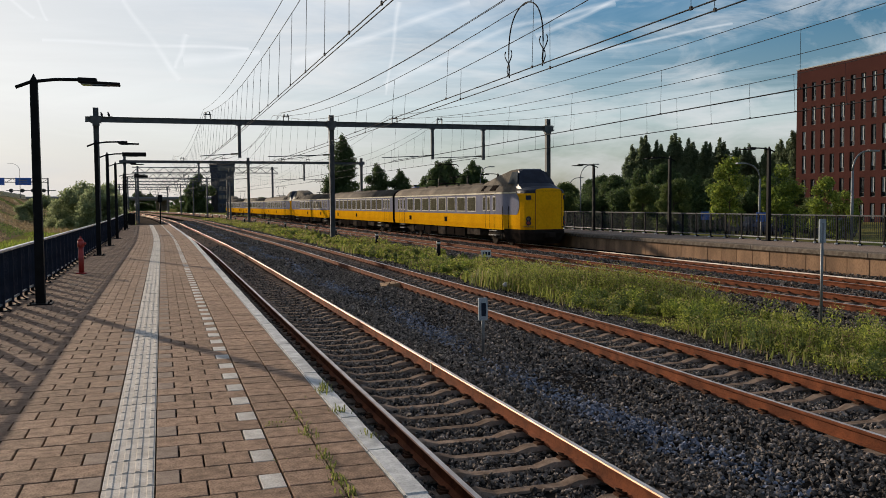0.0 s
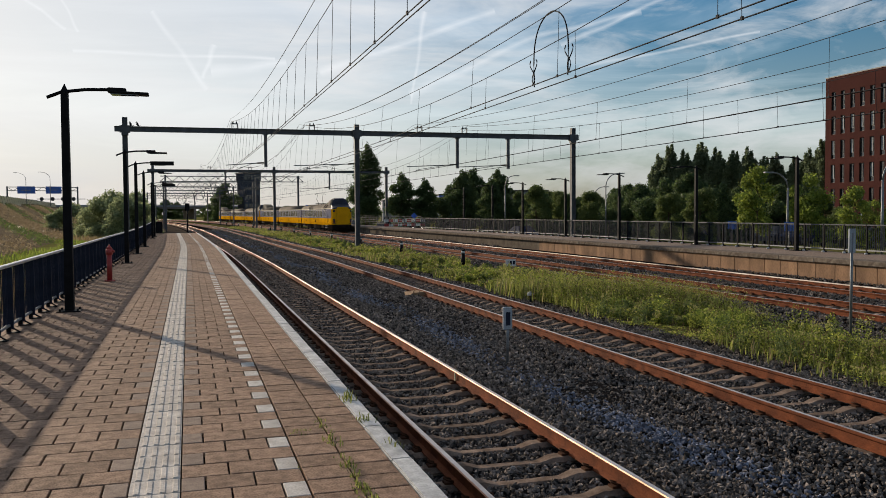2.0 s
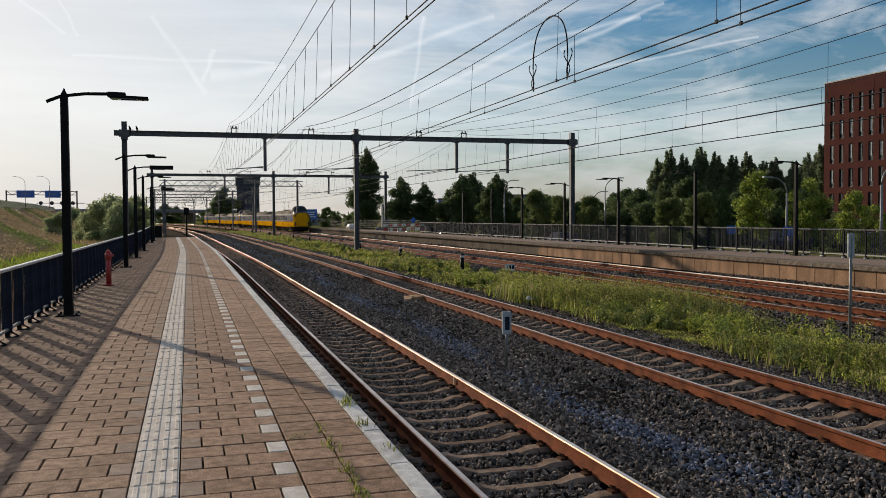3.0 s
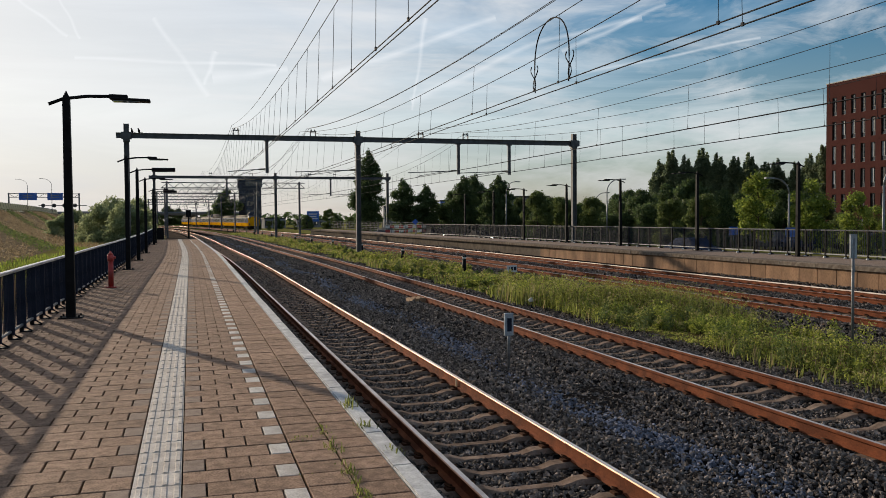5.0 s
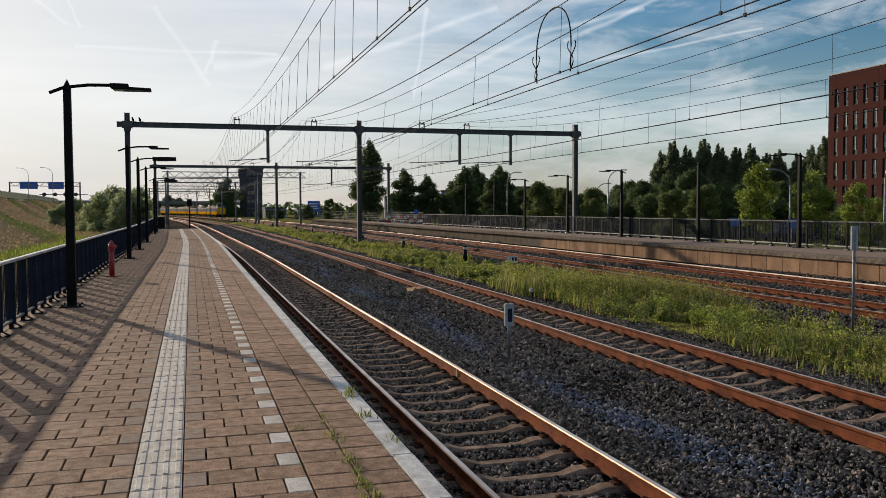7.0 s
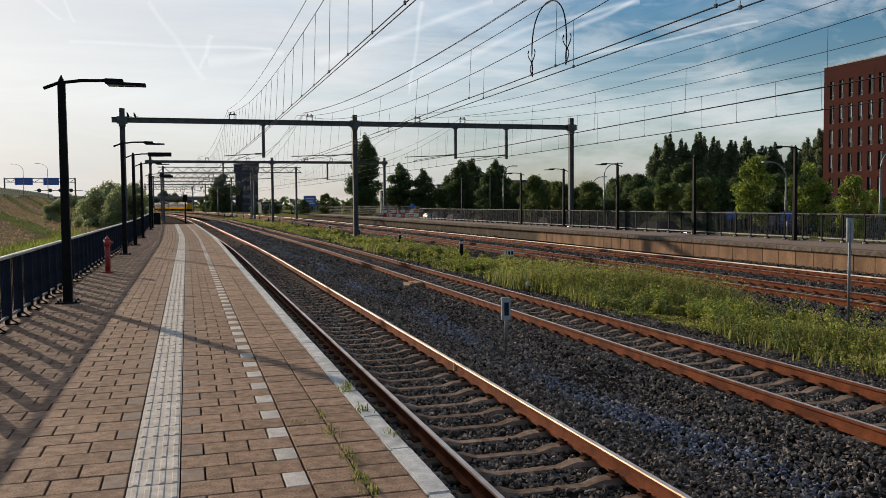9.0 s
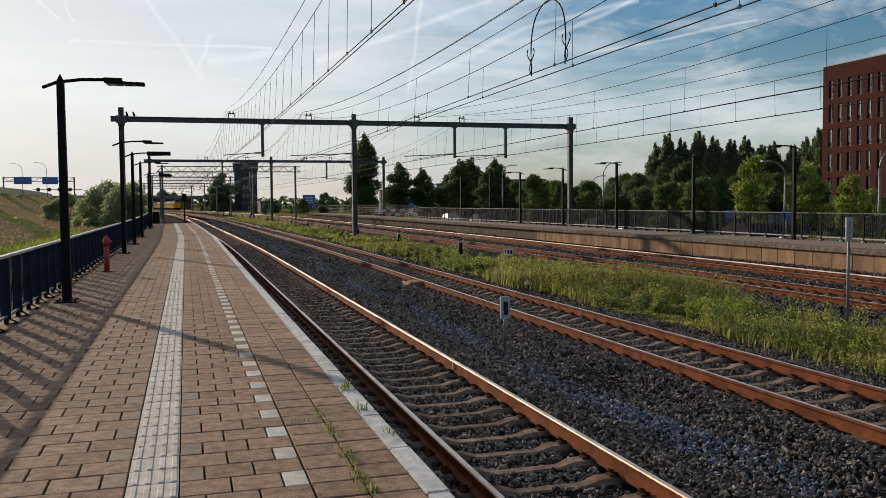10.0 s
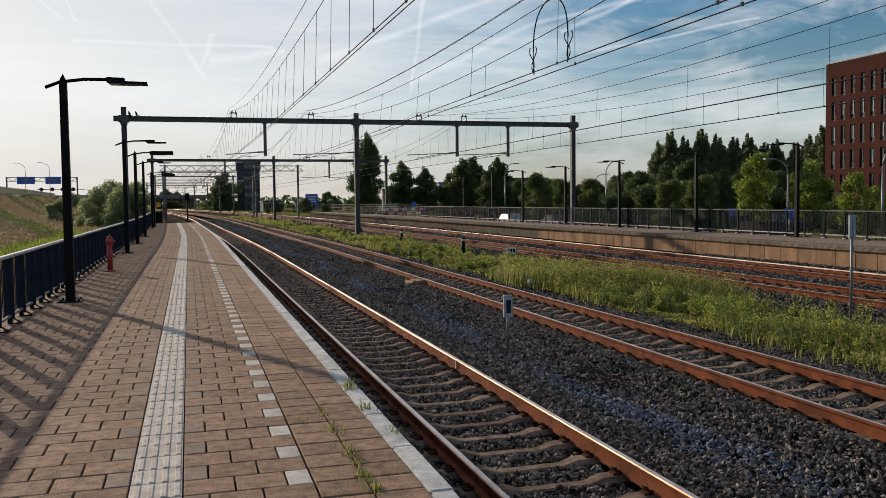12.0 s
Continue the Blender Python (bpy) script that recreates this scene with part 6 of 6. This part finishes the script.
def trees():
    pop = [make_tree("poplar_tree", "tall dark green poplar in a row", 14.0, 5.3, LEAF_POP, 31 + i, "poplar", 0.24, 0.17, 1000, "row of poplars", 0.1) for i in range(2)]
    rd = [make_tree("broadleaf_tree", "dense dark green broadleaf tree", 9.0, 8.5, LEAF_DARK, 41 + i, "round", 0.22, 0.15, 850, "trees beside the road", 0.04) for i in range(2)]
    mid = [make_tree("broadleaf_tree", "mid-green broadleaf tree with a loose crown", 9.0, 6.0, LEAF_MID, 51 + i, "round", 0.16, 0.13, 800, "trees beside the road", 0.05) for i in range(2)]
    young = [make_tree("young_tree", "young yellow-green street tree on a thin trunk", 7.0, 4.4, LEAF_LIGHT, 61 + i, "round", 0.09, 0.12, 620, "young street trees", 0.26) for i in range(2)]
    col = make_tree("column_tree", "tall narrow dark tree behind the portal", 12.5, 5.5, LEAF_DARK, 71, "column", 0.22, 0.14, 900, "trees beside the road", 0.08)
    egg = make_tree("oval_tree", "dark green oval street tree", 8.0, 4.4, LEAF_DARK, 81, "column", 0.16, 0.12, 900, "trees beside the road", 0.12)
    bush = make_tree("bush", "large grey-green willow bush beyond the fence", 6.4, 8.5, LEAF_BUSH, 91, "bush", 0.12, 0.16, 520, "bushes beyond the fence", 0.0)
    R = random.Random(8)
    PLANTS = [
        ("pop", 78.82, 138.37, 12.6),
        ("pop", 80.15, 135.85, 14.1),
        ("pop", 81, 133.57, 13.1),
        ("pop", 82.82, 130.65, 14.1),
        ("pop", 83.84, 128.19, 13.1),
        ("pop", 85.09, 125.53, 12.4),
        ("pop", 86.25, 122.88, 12.8),
        ("pop", 87.26, 120.29, 11.2),
        ("pop", 87.93, 117.92, 11.6),
        ("pop", 88.98, 115.21, 10.9),
        ("pop", 89.76, 112.67, 11.9),
        ("pop", 90.1, 110.45, 13.1),
        ("rd", 44.63, 88.72, 5.1),
        ("rd", 44.66, 83.03, 5.9),
        ("rd", 43.91, 77.7, 6.5),
        ("rd", 45.19, 74.59, 6.7),
        ("rd", 46.28, 71.5, 5.7),
        ("rd", 51.18, 75.42, 5.3),
        ("rd", 53.36, 71.34, 5.7),
        ("rd", 44.57, 99.88, 4.7),
        ("rd", 39.41, 96.7, 5.5),
        ("rd", 39.81, 104.1, 4.8),
        ("mid", 35.81, 90.61, 6.0),
        ("mid", 38.93, 91.46, 5.7),
        ("mid", 40.35, 86.39, 5.2),
        ("mid", 39.5, 68.69, 4.9),
        ("mid", 40.61, 110.23, 4.6),
        ("mid", 39.59, 63.93, 5.2),
        ("mid", 46.78, 56.08, 3.2),
        ("young", 38.55, 54.94, 6.3),
        ("young", 40.12, 51.22, 5.7),
        ("young", 38.32, 44.87, 4.5),
        ("young", 41.22, 46.29, 3.7),
        ("col", 27.79, 147.11, 14.1),
        ("egg", 28.58, 124.41, 8.4),
        ("egg", 31.28, 121.66, 7.5),
        ("egg", 34.42, 113.45, 8.3),
        ("egg", 37.15, 116.77, 8.7),
        ("egg", 37.32, 107.18, 8.1),
        ("egg", 35.75, 105.62, 7.0),
        ("rd", 35.95, 122.4, 7.3),
        ("mid", 37.8, 257.01, 6.5),
        ("rd", 12.06, 345.0, 15.5),
        ("rd", 9.6, 356.0, 11.0),
        ("mid", 4.6, 372.0, 5.6),
        ("bush", -10.77, 117.64, 6.1),
        ("bush", -8.58, 111.78, 5.4),
        ("bush", -13.77, 124.4, 4.3),
        ("bush", -19.1, 148.96, 5.0),
        ("bush", -19.83, 138.8, 3.9),
        ("bush", -9.86, 149.77, 6.8),
        ("rd", -13.82, 519.85, 11.6),
        ("rd", -20.66, 499.63, 9.8),
        ("rd", -8.15, 559.96, 10.5),
        ("rd", 17.5, 262.0, 3.4),
        ("mid", 20.4, 256.0, 2.8),
        ("rd", 24.2, 268.0, 4.0),
        ("mid", 27.5, 252.0, 2.6),
        ("mid", 31.0, 262.0, 3.2),
        ("rd", 33.8, 274.0, 4.4),
        ("rd", 42.0, 268.0, 4.8),
        ("mid", 45.5, 262.0, 4.0),
        ("rd", 49.0, 258.0, 5.0),
        ("mid", 48.85, 102.27, 5.7),
        ("rd", 51.56, 103.15, 6.2),
        ("rd", 48.15, 92.51, 6.2),
        ("mid", 50.72, 93.39, 5.5),
        ("rd", 53.33, 94.2, 5.9),
        ("rd", 55.96, 94.96, 6.4),
        ("mid", 58.63, 95.67, 5.6),
        ("rd", 61.31, 96.32, 6.1),
        ("rd", 56.74, 86.16, 5.0),
        ("mid", 59.29, 86.83, 5.4),
        ("rd", 61.87, 87.45, 5.9),
        ("rd", 64.47, 88.02, 5.1),
        ("mid", 67.08, 88.54, 5.6),
        ("rd", 69.71, 89.02, 6.0),
        ("rd", 72.35, 89.45, 5.2),
        ("mid", 40.35, 119.9, 5.9),
        ("rd", 42.44, 119.15, 5.5),
        ("mid", 44.51, 118.37, 6.0),
        ("rd", 46.56, 117.55, 5.5),
        ("mid", 48.58, 116.7, 6.0),
        ("rd", 50.59, 115.82, 5.6),
        ("mid", 52.57, 114.91, 5.1),
        ("rd", 54.52, 113.97, 5.6),
    ]
    kinds = {"pop": pop, "rd": rd, "mid": mid, "young": young, "col": [col], "egg": [egg], "bush": [bush]}
    base = {"pop": 14.0, "rd": 9.0, "mid": 9.0, "young": 7.0, "col": 12.5, "egg": 8.0, "bush": 6.4}
    for i, (k, x, y, h) in enumerate(PLANTS):
        plant(kinds[k][i % len(kinds[k])], x, y, h / base[k], R.uniform(0, 360))


def left_field():
    """Dry reeds and rough grass on the field beyond the fence."""
    r = np.random.default_rng(5)
    n = 60000
    x, y = r.uniform(-40, -5, n), r.uniform(25, 150, n)
    keep = np.sin(x * 0.5) + np.sin(y * 0.16 + x * 0.2) > r.uniform(-1.5, 1.2, n)
    x, y = x[keep], y[keep]
    n = len(x)
    h = r.uniform(0.1, 0.36, n) * (1 + 0.8 * (np.sin(x * 0.3 + y * 0.11) > 0.85))
    a = r.uniform(0, 6.28, n)
    b = np.stack([x, y, np.full(n, G)], 1)
    s = np.stack([np.cos(a), np.sin(a), np.zeros(n)], 1) * 0.05
    t = b + np.stack([np.cos(a + 1) * h * 0.3, np.sin(a + 1) * h * 0.3, h], 1)
    v = np.stack([b - s, b + s, t], 1).reshape(-1, 3)
    mi = (np.sin(x * 0.3 + y * 0.11) > 0.85).astype(int)
    tagged(new("field_grass", soup("field_grass", v, np.arange(3 * n).reshape(n, 3), [LEAF_LIGHT, REED], mi)), "rough green and straw-coloured grass on the field", "grass", kind="stuff")


def contrails():
    """Old vapour trails high in the sky, so far that they do not shift."""
    m = bpy.data.materials.new("vapour")
    m.use_nodes = True
    n, l = m.node_tree.nodes, m.node_tree.links
    n.remove(n["Principled BSDF"])
    em = n.new("ShaderNodeEmission")
    em.inputs["Color"].default_value = (0.95, 0.97, 1.0, 1)
    em.inputs["Strength"].default_value = 1.0
    tr = n.new("ShaderNodeBsdfTransparent")
    mx = n.new("ShaderNodeMixShader")
    uv = n.new("ShaderNodeUVMap")
    sep = n.new("ShaderNodeSeparateXYZ")
    ramp = n.new("ShaderNodeValToRGB")
    ramp.color_ramp.elements[0].position, ramp.color_ramp.elements[0].color = 0.0, (0, 0, 0, 1)
    ramp.color_ramp.elements[1].position, ramp.color_ramp.elements[1].color = 1.0, (0, 0, 0, 1)
    k = ramp.color_ramp.elements.new(0.5)
    k.color = (0.6, 0.6, 0.6, 1)
    ns = n.new("ShaderNodeTexNoise")
    ns.inputs["Scale"].default_value = 0.006
    ns.inputs["Detail"].default_value = 5
    tc = n.new("ShaderNodeTexCoord")
    mul = n.new("ShaderNodeMath")
    mul.operation = "MULTIPLY"
    l.new(tc.outputs["Object"], ns.inputs["Vector"])
    l.new(uv.outputs["UV"], sep.inputs["Vector"])
    l.new(sep.outputs["Y"], ramp.inputs["Fac"])
    l.new(ramp.outputs["Color"], mul.inputs[0])
    l.new(ns.outputs["Fac"], mul.inputs[1])
    l.new(mul.outputs["Value"], mx.inputs["Fac"])
    l.new(tr.outputs["BSDF"], mx.inputs[1])
    l.new(em.outputs["Emission"], mx.inputs[2])
    l.new(mx.outputs["Shader"], n["Material Output"].inputs["Surface"])
    for a, b, w0, w1 in TRAILS:
        bm = bmesh.new()
        lay = bm.loops.layers.uv.new("UVMap")
        A, B = (Vector((math.sin(radians(q[0])) * math.cos(radians(q[1])), math.cos(radians(q[0])) * math.cos(radians(q[1])), math.sin(radians(q[1])))) for q in (a, b))
        side = A.cross(B).normalized()
        prev = None
        for i in range(13):
            u = i / 12
            c = A.lerp(B, u).normalized()
            c = c + side * 0.0008 * math.sin(u * 9)
            w = math.radians(w0 + (w1 - w0) * u)
            cur = (bm.verts.new(c * 4000 - side * 4000 * w / 2), bm.verts.new(c * 4000 + side * 4000 * w / 2))
            if prev:
                f = bm.faces.new((prev[0], cur[0], cur[1], prev[1]))
                for lp, uvc in zip(f.loops, ((u, 0), (u, 0), (u, 1), (u, 1))):
                    lp[lay].uv = uvc
            prev = cur
        o = part("contrail_backdrop", bm, m)
        o.visible_shadow = False
        tagged(o, "faint white vapour trail across the sky", "contrail", "vapour trails", "structure")


PASSING = []
TRAILS = [
    ((15.14, 12.88), (14.23, 7.07), 0.45, 0.2),
    ((19.72, 12.83), (8.34, 9.01), 0.5, 0.7),
    ((29.05, 12.47), (22.26, 11.21), 0.5, 0.4),
    ((22.26, 11.21), (14.16, 7.61), 0.4, 0.9),
    ((36.16, 10.83), (25.15, 9.2), 0.2, 0.3),
    ((-1.98, 12.39), (1.26, 7.82), 0.4, 0.5),
    ((5.5, 9.83), (-6.55, 9.76), 0.3, 0.3),
    ((-9.6, 12.9), (-6.9, 11.0), 0.25, 0.3),
    ((-7.4, 13.3), (-6.2, 10.9), 0.2, 0.25),
    ((6.2, 9.6), (1.5, 8.9), 0.6, 0.9),
    ((30.5, 13.2), (24.0, 10.6), 0.3, 0.5),
    ((1.74, 10.57), (1.01, 8.5), 0.5, 0.3),
]


def motions():
    ts = [i * 0.5 for i in range(25)]
    for c, start, rev in COACHES:
        walk(c, [(t, coach_pose(start, rev, t)) for t in ts])
    # cars that pass on the road behind the far platform
    for c, start in PASSING:
        walk(c, [(t, pose(30.2, start - 10.0 * t, G, 0, 0, 90)) for t in (0, 3, 6, 9, 12)])


# ---------------------------------------------------------------- the place
ground()
bm = bmesh.new()
box(bm, 28.7, 32.9, -60, 320, G - 0.1, G + 0.012)
setting("road", bm, ASPHALT, "grey asphalt road behind the far platform", "road")
ballast_beds()
embankment()
near_fence()
for x, y in ((-3.62, 17.1), (-3.67, 33.3), (-3.8, 49.6), (-4.05, 66.6)):
    platform_lamp(x, y)
for x, y in ((-3.72, 40.8), (-4.08, 71.3)):
    platform_lamp(x, y, True)
hydrant()
far_platform()
far_fence()
rail_fence()
hedge(35.68, 92.83, 42.68, 81.83, 1.9, 9000, 5)
hedge(42.68, 81.83, 48.31, 71.32, 1.9, 9000, 6)
hedge(50.03, 73.78, 53.54, 66.07, 1.5, 7000, 7)
perched_bird(-5.2, 64.0)
perched_bird(-4.75, 64.0)
for y in (31.9, 39.7, 48.1, 56.0, 64.1, 71.2, 79.4):
    platform_lamp(23.75, y, False, True)
for s in PORTALS:
    portal(s)
truss_portal(146.0, -4.8, 18.0, 7.8, (-4.0, 10.2, 17.1))
truss_portal(176.0, -4.8, 14.0, 7.8, (-4.0, 13.0))
for s in (205.0, 236.0, 268.0, 305.0):
    truss_portal(s)
overhead(T1, (-0.05, 0.05), ((0.05, 8.3, 1.65, 0), (0.0, 8.5, 1.2, None)), 2.4)
line = overhead(T2, (0.05, 0.50), ((0.15, 8.2, 1.97, 0), (0.55, 8.2, 2.5, 1), (0.66, 8.4, 1.38, None), (0.80, 8.4, 1.32, None)), 6.2)
jumper(line, T2 + 0.3, 18.1, 20.4)
overhead(T3, (0.30, 0.36), ((0.35, 8.2, 1.85, 0), (0.35, 8.4, 1.4, None)), 7.0)
overhead(T4, (0.55, 0.61), ((0.5, 8.1, 2.0, 0), (0.5, 8.35, 1.6, None)), 2.4)
track_bits()
cabinet(-4.1, 83.2)
parking_sign(36, 54.3)
parking_sign(35.39, 47.31)
brick_office()
signal_tower()
overpass()
sign_gantry()
for x, y, h, out in ((37.77, 50.53, 5.5, -1.2), (33.98, 38.01, 5.6, 1.0), (40.06, 82.07, 6.9, 1.4), (33.28, 93.75, 7.1, 1.0), (46.96, 98.75, 6.0, 1.2), (32.5, 148.15, 7.4, 1.2), (33.23, 114.86, 6.6, 1.2)):
    road_lamp(x, y, h, out)
for x, y, h, out in ((-42.56, 251.67, 9.0, -2.2), (-36.09, 247.6, 9.0, -2.2)):
    road_lamp(x, y, h, out, 4.0)
for i, (x, y, rz) in enumerate(((46.47, 64.01, 40), (47.57, 61.91, 35), (48.08, 57.59, 30), (48.25, 54.77, 30), (45.04, 72.31, 45))):
    car_on_road(x, y, rz, CARS[1 + i % 3], ("grey", "dark blue", "black")[i % 3] + " parked car behind the platform fence")
x, y = 75.21, 195.48
far_block("office_building", x, y, 10, 12, 7.6, HAZE, "grey flat-roofed office far behind the trees", -10, 3, 6)
x, y = 57.81, 253.14
far_block("office_building", x, y, 8, 10, 6.2, HAZE, "pale flat-roofed office block far away", -10, 3, 4)
x, y = 66.78, 230.08
far_block("office_building", x, y, 5, 8, 7.5, BLUE, "blue glazed building between the trees", -10, 4, 3)
x, y = 25.62, 298.77
far_block("station_shed", x, y, 7, 6, 3.2, HAZE, "low grey station building", 5, 1, 5)
x, y = 44.23, 326.81
far_block("warehouse", x, y, 16, 10, 2.6, HAZE, "long low pale warehouse", 0, 1, 8)
x, y = 37.41, 287.38
billboard(x, y)
x, y = 25.25, 123.12
car_on_road(x, y, 78, CARS[1], "grey car waiting with its headlights on", True)
for i, start in enumerate((203.6, 192.0, 100.4, 144.0, 163.0)):
    PASSING.append((car_on_road(30.2, start, 90, CARS[(0, 1, 2, 3, 3)[i]], ("white", "grey", "dark blue", "black", "black")[i] + " car driving along the road", i > 2), start))

train()
trees()
far_woods()
left_field()
contrails()
grass_strip()
verge_clumps()
weeds()
stones()
tracks()
platform()
motions()
